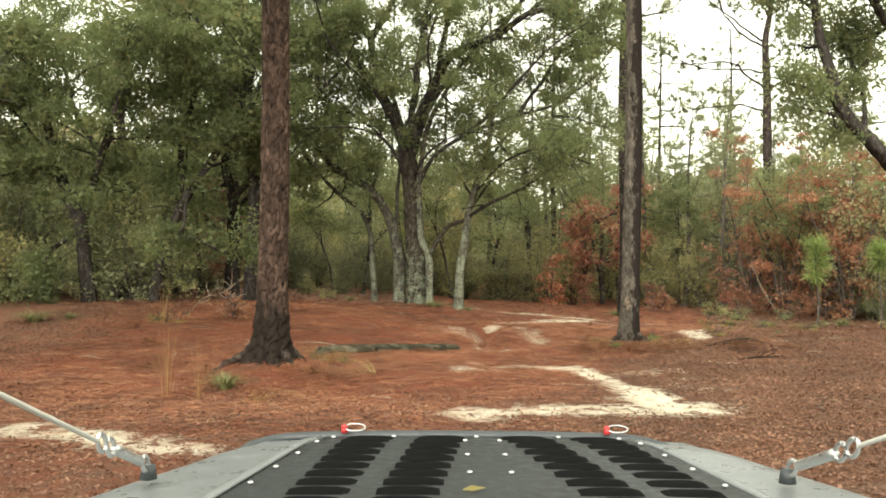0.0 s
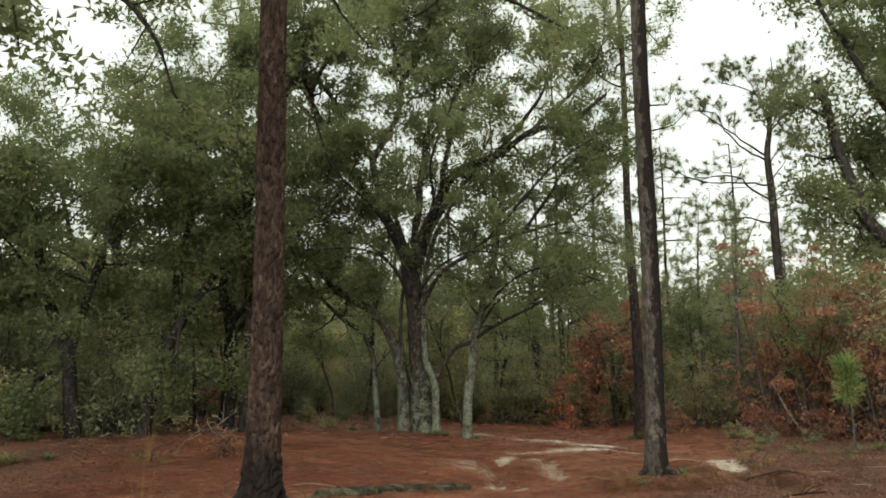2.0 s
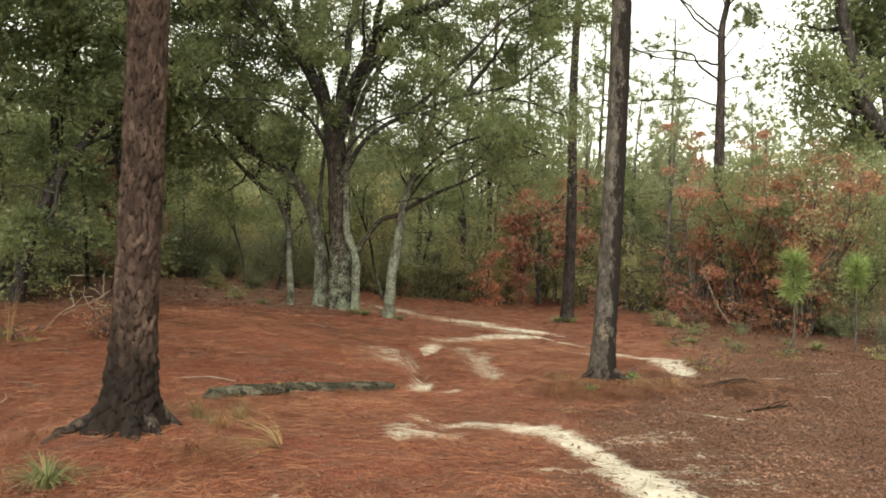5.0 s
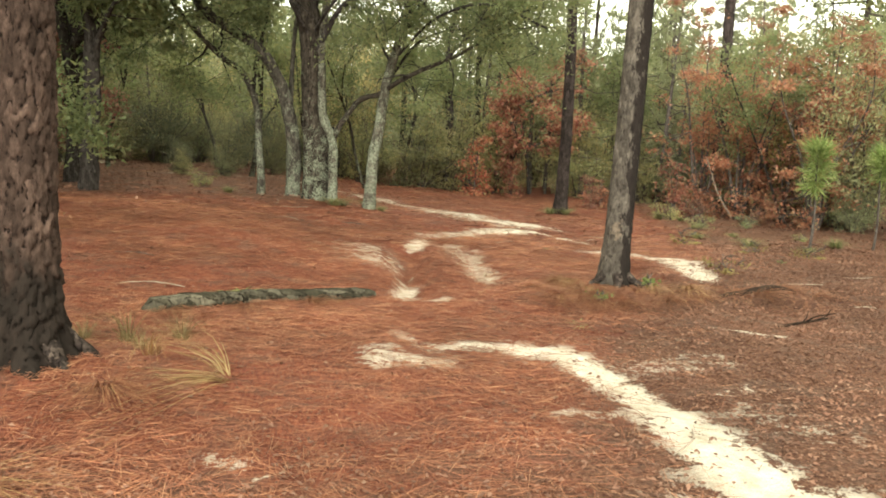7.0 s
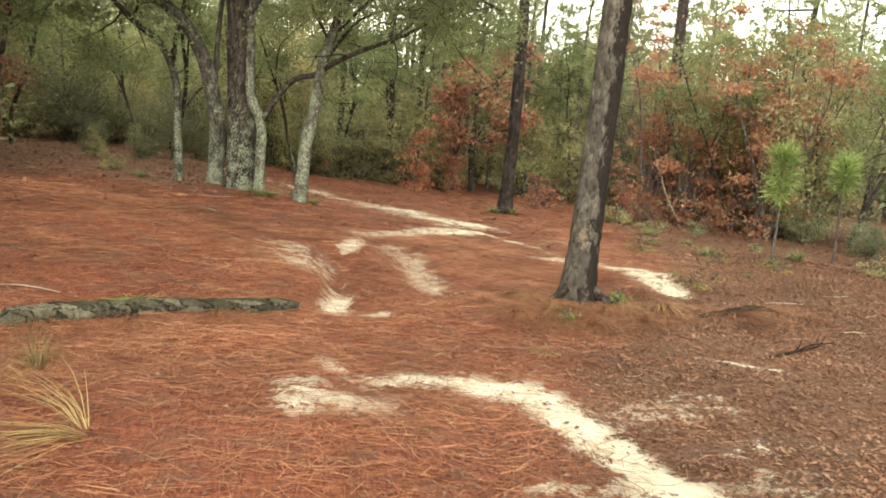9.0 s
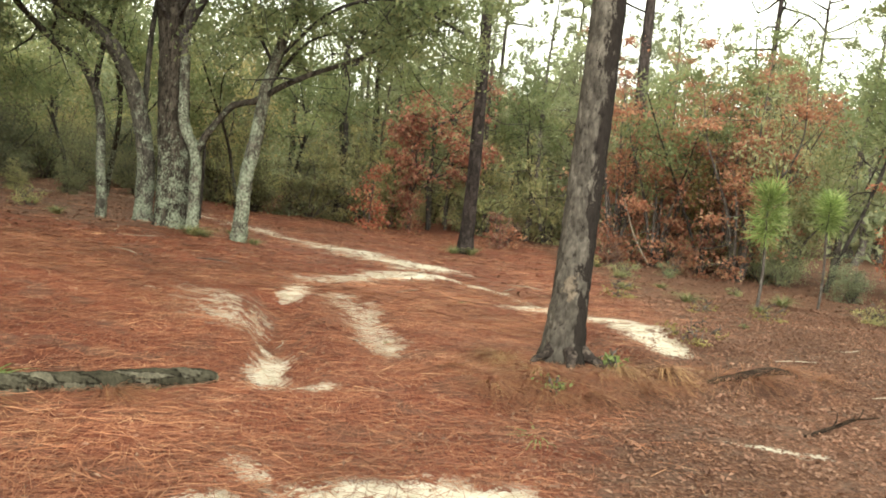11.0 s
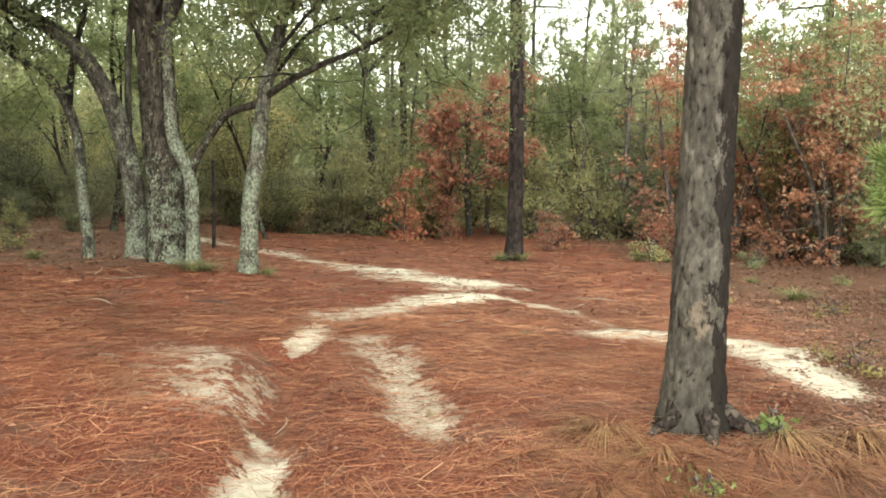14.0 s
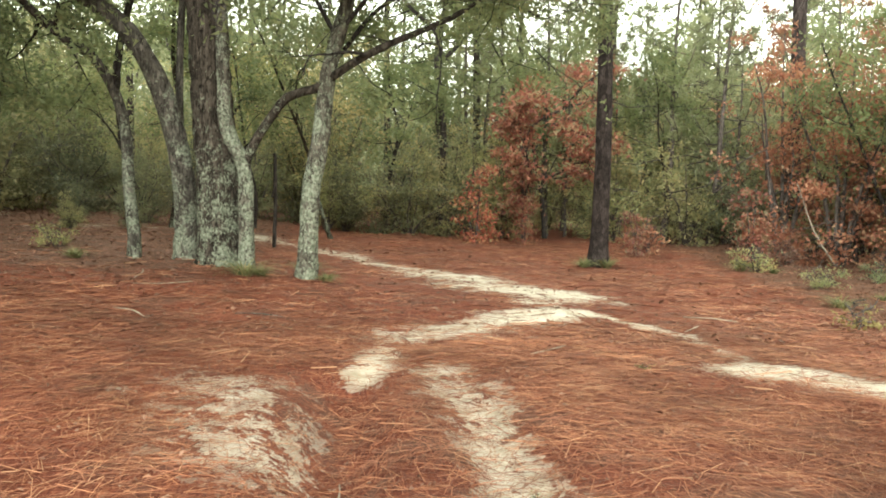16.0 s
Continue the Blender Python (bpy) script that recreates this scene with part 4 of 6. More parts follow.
def slim_oak(name, seed, x, y, ctrl, r0, bark, label, count, reach=(1.2, 0.7), from_t=0.45, leaf=0.11, mat=None, up=0.12, limb_r=0.7, limb_fade=1.0):
    rng = np.random.default_rng(seed)
    ob = thing(name, x, y, label, "oak tree")
    spines = [limb_part("trunk", rng, ctrl[0], r0, r0 * 0.3, bark, ob, 12, "", 0.012, taper=1.3)]
    for k, c in enumerate(ctrl[1:]):
        spines.append(limb_part("limb", rng, c, r0 * limb_r * (limb_fade if k else 1), 0.02, BARK_OAK, ob, 9))
    wood, twigs = grow(rng, spines, 9, 6, reach, from_t, 1.0, up)
    stuff(part("twigwork", np_mesh("oak_branches", *joined(wood), True), BARK_OAK, ob))
    stuff(part("crown", np_mesh("oak_crown", *leaves(sprays(rng, twigs, int(count * 0.8), 0.18, 58, 0.65), leaf * 0.94, rng, 0.5, light=True)), mat or LEAF_OAK, ob))
    return ob


slim_oak("oak_tree", 41, -1.62, 19.7, [[(0, 0, -0.1), (-0.03, 0, 0.7), (-0.08, 0, 1.4), (-0.2, 0, 2.0), (-0.45, 0, 2.4), (-0.8, 0, 2.6), (-1.4, -0.1, 3.2), (-2.2, -0.2, 4.3)], [(-0.2, 0, 2.0), (-0.12, 0, 2.6), (0.05, 0.2, 3.6), (0.1, 0.3, 4.8)]], 0.075, BARK_STEM, "thin leaning oak flecked with pale lichen", 27000, (1.6, 0.9), 0.58, 0.08)
slim_oak("oak_tree", 42, 0.42, 18.85, [[(0, 0, -0.1), (0.07, 0, 0.95), (0.2, 0, 1.9), (0.34, 0, 2.7), (0.75, 0, 4.2), (0.9, 0, 5.8)], [(0.36, 0, 2.75), (1.1, -0.4, 3.5), (2.0, -0.6, 3.75), (3.0, -0.7, 3.4)], [(0.3, 0, 2.4), (0.9, 0.6, 3.2), (1.8, 0.9, 3.5), (2.8, 0.9, 3.2)], [(0.32, 0, 2.7), (-0.2, 0.5, 3.6), (-0.8, 0.8, 4.1)], [(0.5, 0, 3.2), (1.3, 0.2, 4.3), (2.4, 0.3, 4.7), (3.6, 0.2, 4.4)]], 0.112, BARK_WHITE, "slightly bent oak trunk white with lichen", 27000, (1.1, 0.7), 0.55, 0.075, up=0.02, limb_r=0.24)
slim_oak("oak_tree", 43, -6.3, 24.4, [[(0, 0, -0.1), (-0.15, 0, 1.0), (-0.5, 0, 1.9), (-0.9, 0, 2.4), (-1.3, 0, 3.6), (-1.2, 0, 5.5)], [(-0.05, 0, 0.2), (0.25, 0, 1.6), (0.45, 0, 3.0), (0.3, 0.2, 5.0)]], 0.12, BARK_OAK, "low-forked dark oak beyond the lichen-covered clump", 14000)

slim_oak("oak_tree", 44, 3.3, 30.6, [[(0, 0, -0.1), (0.1, 0, 2.4), (-0.1, 0, 4.6), (0.2, 0, 6.8), (0.1, 0, 9.4)], [(-0.1, 0, 4.4), (0.9, 0, 5.6), (1.5, 0.2, 7.4)], [(0, 0, 5.2), (-1.1, 0, 6.2), (-1.7, 0, 7.6)]], 0.10, BARK_OAK, "slim oak standing at the edge of the far thicket", 15000, (1.6, 0.9), 0.4)

# ---- the dark oaks on the far side of the clearing ----
def dark_oak(seed, x, y, r0, count, *lines):
    slim_oak("oak_tree", seed, x, y, lines, r0, BARK_OAK, "dark crooked live oak with a dense low crown", count, (2.0, 1.0), 0.3, 0.105, LEAF_LIVE)


dark_oak(58, -4.4, 18.3, 0.15, 54600,
         [(0, 0, -0.1), (0.1, 0, 2.4), (-0.1, 0, 4.4), (0.1, 0, 6.2), (0.5, -0.2, 7.8), (0.4, -0.3, 9.2)],
         [(-0.1, 0, 4.3), (0.7, -0.2, 4.7), (1.5, -0.4, 4.7), (2.4, -0.5, 5.6)],
         [(0, 0, 5.2), (-1.2, 0, 6.4), (-1.9, -0.4, 7.6)],
         [(0.2, 0, 7), (1.2, -0.6, 8.0), (1.9, -1.0, 9.2)])
dark_oak(51, -6.2, 17.2, 0.13, 31500,
         [(0, 0, -0.1), (0.25, 0, 1.2), (0.65, 0, 2.2), (1.2, 0, 3.1), (1.9, -0.1, 3.9), (2.5, -0.2, 5.2)],
         [(0.65, 0, 2.2), (0.5, 0.2, 3.6), (0.9, 0.2, 5.2), (0.7, 0, 7.2)])
dark_oak(52, -7.3, 16.6, 0.15, 35700,
         [(0, 0, -0.1), (-0.2, 0, 1.5), (-0.7, 0, 2.8), (-1.0, -0.3, 4.4), (-1.4, -0.5, 5.4)],
         [(-0.2, 0, 1.6), (0.4, -0.5, 3.0), (0.9, -0.8, 4.4), (1.0, -0.9, 5.7)])
dark_oak(53, -9.6, 15.5, 0.16, 31500,
         [(0, 0, -0.1), (0.3, 0, 1.6), (0.2, 0, 3.2), (0.9, -0.4, 4.6), (1.0, -0.5, 5.7)],
         [(0.3, 0, 1.6), (-0.8, 0, 3.0), (-1.6, 0, 4.6)])
dark_oak(54, -5.3, 20.3, 0.15, 33600,
         [(0, 0, -0.1), (0.1, 0, 1.8), (-0.2, 0, 3.6), (0.2, 0, 5.4), (0.6, 0, 8.2)],
         [(0.0, 0, 2.6), (0.9, 0, 3.6), (1.8, 0, 5.2), (2.2, -0.4, 7.0)])
dark_oak(55, -8.2, 20.5, 0.17, 27300,
         [(0, 0, -0.1), (0.2, 0, 2.2), (-0.1, 0, 4.6), (0.4, 0, 7.4)],
         [(0.1, 0, 3), (-1.2, 0, 4.6), (-1.8, 0, 7)])
dark_oak(56, -12.4, 18.6, 0.17, 27300,
         [(0, 0, -0.1), (0.2, 0, 2.2), (-0.1, 0, 4.4), (0.4, 0, 6.4)],
         [(0.1, 0, 2.6), (1.2, 0, 4.2), (1.9, 0, 6.5)])
dark_oak(57, -9.2, 27.4, 0.14, 25200,
         [(0, 0, -0.1), (0.1, 0, 2.4), (-0.3, 0, 4.8), (0.2, 0, 9.0)],
         [(0, 0, 3.2), (1.2, 0, 5.0), (2.0, 0, 7.5)])

slim_oak("oak_tree", 62, -6.4, 7.2, [[(0, 0, -0.1), (0.2, 0, 2.0), (1.2, -0.2, 4.5), (2.8, -0.8, 6.2), (4.0, -1.2, 6.7), (4.8, -1.4, 6.85)],
                                     [(0.2, 0, 2.2), (1.0, 1.0, 4.8), (3.0, 2.4, 6.7), (5.2, 3.6, 7.3), (7.0, 4.3, 7.2), (8.4, 4.8, 6.7)], [(0.2, 0, 2.2), (-0.6, 0.6, 4.6), (-0.4, 1.0, 7.6)]],
         0.22, BARK_OAK, "live oak with long boughs arching high over the track", 30000, (1.9, 1.0), 0.42, 0.11, up=-0.05)

# the near oak whose boughs hang into the clearing from the side
slim_oak("oak_tree", 61, 8.9, 13.4, [[(0, 0, -0.1), (-0.2, 0, 1.4), (-1.2, -0.7, 2.3), (-2.2, -1.3, 3.05), (-2.55, -1.4, 3.35), (-2.85, -1.4, 3.75), (-2.95, -1.4, 4.15), (-3.15, -1.4, 4.9), (-3.3, -1.4, 5.8)],
                                     [(-0.2, 0, 1.6), (-0.6, -0.4, 3.4), (-1.6, -1.0, 4.6), (-2.5, -1.4, 5.65), (-2.86, -1.4, 6.4), (-3.14, -1.4, 6.9), (-3.3, -1.45, 7.5), (-3.4, -1.5, 8.2)],
                                     [(-1.6, -1.0, 4.6), (-1.6, -0.4, 6.2), (-2.0, 0, 7.6)], [(-2.2, -1.3, 5.3), (-2.0, -1.8, 6.3), (-2.2, -2.0, 7.4)], [(-2.4, -1.35, 3.2), (-2.2, -0.8, 4.2), (-2.5, -0.5, 5.2)]],
         0.17, BARK_OAK, "live oak with a long low bough over the clearing", 40000, (0.72, 0.5), 0.5, 0.085, limb_fade=0.4)


# ---- thicket plants: one of each kind, then copies ----
def bush(name, seed, x, y, height, spread, count, leaf, mat, label, category, stems=6, wide=0.42, low=0.12, lift=0.2, size=1.0, first=7, second=3, loose=None, thin=1.0):
    """A shrub or small tree with several stems and twigs down to the ground."""
    rng = np.random.default_rng(seed)
    ob = thing(name, x, y, label, category, size=size)
    spines, wood = [], []
    for k in range(stems):
        a = k * 2.4 + rng.uniform(-0.4, 0.4)
        reach = spread * rng.uniform(0.3, 1.0) * (0.25 if k == 0 else 1)
        h = height * (1.0 if k == 0 else rng.uniform(0.45, 0.9))
        P = spline([(0.05 * np.cos(a), 0.05 * np.sin(a), -0.08), (0.3 * reach * np.cos(a), 0.3 * reach * np.sin(a), 0.35 * h),
                    (0.75 * reach * np.cos(a + 0.3), 0.75 * reach * np.sin(a + 0.3), 0.7 * h), (reach * np.cos(a), reach * np.sin(a), h)], 0.2)
        r = np.linspace(min(0.012 + 0.008 * height, 0.022 * height), min(0.005, 0.008 * height), len(P)) * thin
        spines.append((P, r))
        wood.append(tube(P, r, 5))
    more, twigs = grow(rng, spines, first, second, (0.34 * spread + 0.1 * height, 0.2 * spread + 0.06 * height), low, 1.0, lift, False)
    stuff(part("stemwork", np_mesh("stems", *joined(wood + more), True), BARK_TWIG, ob))
    stuff(part("foliage", np_mesh("foliage", *leaves(sprays(rng, twigs, int(count * 2.1), 0.07 * height + 0.04 if loose is None else loose, 30, 0.5), leaf * 0.74, rng, wide * 1.2, light=True)), mat, ob))
    return ob


def sapling_pine(name, seed, x, y, height, label, count=12, mat=None, size=1.0):
    """A young conifer with whorls of short boughs."""
    rng = np.random.default_rng(seed)
    ob = thing(name, x, y, label, "pine tree", size=size)
    z = np.linspace(-0.1, height, 16)
    part("trunk", np_mesh("trunk", *tube(np.column_stack([0.05 * np.sin(z), 0 * z, z]), np.linspace(0.012 * height, 0.01, 16), 7), True), BARK_TWIG, ob)
    wood, green = pine_crown(rng, height, height * 0.14, height * 0.2, 34, count, 0.22, 0.11, r_bough=0.018, twiggy=3)
    stuff(part("twigwork", np_mesh("branches", *wood, True), BARK_TWIG, ob))
    stuff(part("crown", np_mesh("crown", *green), mat or LEAF_PINE, ob))
    return ob


def repeat(ob, places, seed, lo=0.8, hi=1.2, turn=360):
    """Copies of a plant, each turned and sized a little otherwise. All share its group."""
    rng = np.random.default_rng(seed)
    for x, y in places:
        s = rng.uniform(lo, hi)
        m = pose(x, y, gz(x, y) - 0.04, rng.uniform(-4, 4), rng.uniform(-4, 4), rng.uniform(0, turn))
        c = copy_thing(ob, m)
        c.scale = (s * rng.uniform(0.9, 1.15), s * rng.uniform(0.9, 1.15), s)


E_SHRUB = bush("evergreen_shrub", 71, 3.6, 31.0, 2.6, 1.5, 2500, 0.13, LEAF_DARK, "dense dark evergreen shrub at the wood's edge", "shrub", 6)
E_SHRUB["group"] = "evergreen shrubs at the edge of the clearing"
E_TREE = bush("evergreen_tree", 72, 0.5, 33.5, 5.2, 2.0, 3200, 0.18, LEAF_DARK, "bushy evergreen tree in the woods", "tree", 5)
E_TREE["group"] = "evergreen trees in the woods"
M_TREE = bush("mixed_tree", 78, 12.8, 31.6, 5.0, 1.9, 3600, 0.16, LEAF_MIXED, "leafy yellow-green tree in the woods", "tree", 5)
M_TREE["group"] = "yellow-green trees in the woods"
M_SHRUB = bush("pale_shrub", 79, -1.6, 31.8, 2.4, 1.4, 2000, 0.125, LEAF_MIXED, "pale yellow-green shrub at the wood's edge", "shrub", 6)
U_SHRUB = bush("shade_shrub", 81, -9.4, 26.5, 2.6, 1.5, 2000, 0.12, LEAF_UNDER, "olive shrub under the oaks, leaf colour dimmed for their shade", "shrub", 6)
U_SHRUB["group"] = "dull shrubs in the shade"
M_SHRUB["group"] = "pale shrubs at the wood's edge"
O_SHRUB = bush("thicket_shrub", 73, 8.2, 31.5, 3.0, 1.6, 2400, 0.10, LEAF_OLIVE, "open grey-green thicket shrub with bare twigs", "shrub", 7, low=0.2)
O_SHRUB["group"] = "grey-green thicket shrubs"
R_TREE = bush("red_oak", 74, 13.2, 25.2, 4.4, 0.9, 1800, 0.105, LEAF_RED, "small oak in dark red autumn leaf", "oak tree", 5, 0.6, 0.2, first=6, second=3, loose=0.13)
R_TREE["group"] = "autumn-red oaks"
S_TREE = bush("rust_oak", 75, 10.7, 24.7, 5.4, 1.6, 3400, 0.105, LEAF_RUST, "small oak in rust and orange autumn leaf", "oak tree", 6, 0.6, 0.22, first=7, second=3, loose=0.14)
S_TREE["group"] = "autumn-orange oaks"
R_SAP = bush("red_sapling", 76, 3.95, 28.4, 1.9, 0.32, 520, 0.12, LEAF_RED, "slim sapling in deep red leaf", "sapling", 3, 0.6, 0.1)
R_SAP["group"] = "red saplings along the trail"
bush("yellow_oak", 80, 11.6, 23.9, 4.0, 0.55, 800, 0.10, LEAF_YELLOW, "small oak in dull yellow autumn leaf", "oak tree", 4, 0.55, 0.4, loose=0.14)
Y_PINE = sapling_pine("young_pine", 77, 7.6, 34.0, 7.5, "young pine with pale green needles")
Y_PINE["group"] = "young pines in the woods"

slim_oak("red_oak", 82, 5.45, 30.0, [[(0, 0, -0.1), (-0.05, 0, 1.3), (-0.1, 0, 2.5), (0.25, 0, 3.1), (0.9, 0, 3.45), (1.85, 0, 3.75), (2.6, 0, 3.65)], [(-0.08, 0, 1.9), (0.6, -0.2, 1.75), (1.25, -0.3, 2.1), (1.9, -0.3, 2.15)],
                             [(0.45, 0, 3.2), (1.4, -0.2, 2.85), (2.05, -0.4, 2.6)], [(-0.05, 0, 1.0), (0.05, -0.3, 1.7), (-0.1, -0.5, 2.4)], [(0.9, 0, 3.45), (1.6, 0, 4.2), (2.2, -0.1, 4.6)], [(-0.1, 0, 2.5), (-0.2, -0.1, 3.3), (0.1, -0.2, 4.0)]],
         0.045, BARK_TWIG, "slim arching oak in crimson autumn leaf", 8200, (0.62, 0.42), 0.12, 0.145, LEAF_RED, 0.0)
ring = np.random.default_rng(90)


def arc(points, n, jitter):
    P = spline(points, 0.3)
    k = np.linspace(0, len(P) - 1, n).astype(int)
    return P[k, :2] + ring.normal(size=(n, 2)) * jitter


EDGE_FAR = [(-7.5, 33, 0), (-1.5, 32.5, 0), (3, 31, 0), (7, 31.5, 0), (10.5, 30, 0), (12.2, 26.5, 0), (11.8, 22, 0), (10.6, 18.5, 0)]
EDGE_LEFT = [(-13.5, 12, 0), (-10.5, 15, 0), (-8.6, 17.8, 0), (-6.6, 19.8, 0), (-5.4, 22.5, 0), (-5.8, 25.5, 0)]
EDGE_BACK = [(11.5, 15, 0), (12, 8, 0), (10, 0, 0), (6, -7, 0), (0, -9, 0), (-6, -7, 0), (-11, 0, 0), (-13, 8, 0)]
repeat(E_SHRUB, arc(EDGE_FAR[:5], 8, 0.5), 1, 0.5, 1.0)
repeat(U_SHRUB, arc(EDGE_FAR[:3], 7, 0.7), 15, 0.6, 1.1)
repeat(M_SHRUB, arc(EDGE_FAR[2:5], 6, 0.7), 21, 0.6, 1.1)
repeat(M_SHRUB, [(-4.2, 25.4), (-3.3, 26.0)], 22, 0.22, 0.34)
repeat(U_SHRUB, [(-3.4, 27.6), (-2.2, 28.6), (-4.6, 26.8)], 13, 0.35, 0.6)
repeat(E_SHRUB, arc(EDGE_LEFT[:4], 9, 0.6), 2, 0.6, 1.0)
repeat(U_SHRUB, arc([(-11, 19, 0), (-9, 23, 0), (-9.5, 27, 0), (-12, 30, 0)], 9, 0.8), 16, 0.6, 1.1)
repeat(O_SHRUB, arc(EDGE_FAR[:5], 12, 0.9), 3, 0.6, 1.0)
repeat(O_SHRUB, arc([(x + 1.4, y + 0.5, 0) for x, y, _ in EDGE_FAR[4:7]], 8, 0.8), 20, 0.35, 0.6)
repeat(O_SHRUB, arc(EDGE_LEFT[:4], 8, 0.9), 4, 0.6, 1.1)
repeat(E_SHRUB, [(12.0, 16.4), (11.9, 19.2), (11.9, 21.4), (10.6, 26.6), (12.2, 24.8)], 5, 0.3, 0.5)
repeat(E_TREE, arc([(x * 1.15, y + 4.5, 0) for x, y, _ in EDGE_FAR[:6]], 6, 1.2), 6, 0.7, 1.15)
repeat(M_TREE, arc([(x * 1.1, y + 3.4, 0) for x, y, _ in EDGE_FAR], 14, 1.2), 17, 0.6, 1.1)
repeat(E_TREE, arc([(-13, 21, 0), (-12, 27, 0), (-9, 33, 0), (-5, 36, 0)], 9, 1.2), 18, 0.8, 1.3)
repeat(E_TREE, arc([(x - 3.0, y + 2.5, 0) for x, y, _ in EDGE_LEFT[:4]], 7, 1.0), 7, 0.7, 1.15)
repeat(Y_PINE, [(9.3, 30.2), (6.6, 32.2), (13.0, 28.6), (4.6, 35.0), (11.2, 31.0), (8.2, 31.8), (10.4, 29.8), (12.2, 29.4), (5.6, 33.5)], 14, 0.95, 1.15)
repeat(Y_PINE, arc([(-6, 34, 0), (0, 35, 0), (6, 33, 0), (11, 32.5, 0), (14.5, 29, 0), (16, 25, 0), (15, 20, 0), (14, 16, 0)], 24, 1.3), 8, 0.5, 1.05)
repeat(R_TREE, [(11.9, 23.4), (11.7, 25.6), (13.8, 26.8), (13.6, 19.4), (-6.4, 24.0), (15.8, 22.0)], 9, 0.7, 1.1)
repeat(S_TREE, [(10.0, 25.6), (11.4, 22.2), (12.9, 23.8), (16.4, 28.5), (14.4, 17.6)], 10, 0.7, 1.05)
repeat(R_SAP, [(5.3, 29.2), (6.95, 26.0), (8.9, 24.8)], 11, 0.5, 1.0)
repeat(E_TREE, arc(EDGE_BACK, 10, 1.2), 12, 0.5, 0.8)


def slender_stem(seed, x, y, height, r0, bark, label):
    """A thin understorey tree: a crooked stem with a fork and a thin top of leaf."""
    rng = np.random.default_rng(seed)
    ob = thing("understorey_tree", x, y, label, "tree", "slender understorey trees")
    pts = [(0, 0, -0.1)]
    d = np.array([rng.normal() * 0.12, rng.normal() * 0.12, 1.0])
    for k in range(5):
        d = unit(d + rng.normal(size=3) * (0.16, 0.16, 0.0))
        pts.append(tuple(np.array(pts[-1]) + d * height / 5))
    main = limb_part("trunk", rng, pts, r0, r0 * 0.3, bark, ob, 9)
    fork, fr = offshoot(rng, *main, rng.uniform(0.35, 0.55), height * 0.45, 0.5, 0.7, 0.7)
    part("limb", np_mesh("limb", *tube(fork, fr, 8), True), bark, ob)
    wood, twigs = grow(rng, [main, (fork, fr)], 6, 4, (1.1, 0.7), 0.5, 0.9, 0.15)
    stuff(part("twigwork", np_mesh("twigs", *joined(wood), True), BARK_OAK, ob))
    stuff(part("crown", np_mesh("crown", *leaves(sprays(rng, twigs, 4500, 0.24), 0.10, rng, 0.5, light=True)), LEAF_OAK if seed % 3 else LEAF_OLIVE, ob))


SPOTS = np.random.default_rng(95)
for k, (x, y) in enumerate([(-2.6, 26.5), (-1.2, 28.6), (0.6, 27.8), (1.9, 30.2), (3.2, 32.0), (-4.0, 29.5), (-6.8, 28.0), (-9.0, 25.0), (-10.8, 22.4), (6.4, 31.4), (9.2, 30.4), (12.4, 29.0),
                            (13.4, 25.6), (12.4, 20.6), (12.6, 17.6), (11.4, 23.6), (-7.4, 24.6), (-3.4, 31.5), (5.2, 35.0), (15.5, 24.0)]):
    slender_stem(400 + k, x, y, SPOTS.uniform(4.0, 7.0), SPOTS.uniform(0.035, 0.075), BARK_OAK if k % 2 else BARK_LICHEN, "slender crooked tree in the shade of the woods")


# ---- far woods ----
def far_wood(seed, count, r0, r1, lo, hi, mat, label, a0, a1):
    """Rows of distant trees, too many and too small to part: stems and crowns of loose leaf."""
    rng = np.random.default_rng(seed)
    wood, C = [], []
    for k in range(count):
        a, r, h = rng.uniform(a0, a1), rng.uniform(r0, r1), rng.uniform(lo, hi)
        x, y = 1 + r * np.sin(a), 12 + r * np.cos(a)
        z = gz(x, y)
        P = np.column_stack([np.full(6, x) + rng.normal(size=6) * 0.12, np.full(6, y), z + np.linspace(-0.2, h, 6)])
        wood.append(tube(P, np.linspace(0.16, 0.03, 6), 6))
        clumps = rng.uniform(0, 1, (30, 3))
        ang, hh = clumps[:, 0] * 6.283, 0.18 + 0.85 * clumps[:, 1]
        rr = (0.22 * h) * np.sqrt(clumps[:, 2]) * np.sqrt(np.clip(1.15 - hh, 0.05, 1)) * 1.2
        c = np.column_stack([x + rr * np.cos(ang), y + rr * np.sin(ang), z + hh * h])
        C.append(np.repeat(c, 24, axis=0) + rng.normal(size=(30 * 24, 3)) * (0.5, 0.5, 0.36))
    ob = new("far_woods")
    tagged(ob, label, "woods", kind="stuff")
    stuff(part("stemwork", np_mesh("stems", *joined(wood), True), BARK_TWIG, ob))
    stuff(part("foliage", np_mesh("foliage", *leaves(np.concatenate(C), 0.33, rng, 0.62, light=True)), mat, ob))


far_wood(101, 150, 30, 62, 5.5, 9.5, LEAF_PINE, "distant pale green pine woods under a white sky", -1.1, 1.15)
far_wood(102, 130, 29, 60, 4.5, 8.6, LEAF_DARK, "distant dark green woods behind the clearing", -1.2, 1.2)
far_wood(103, 36, 28, 48, 5, 9, LEAF_DARK, "dark woods all round the clearing", 1.2, 5.1)


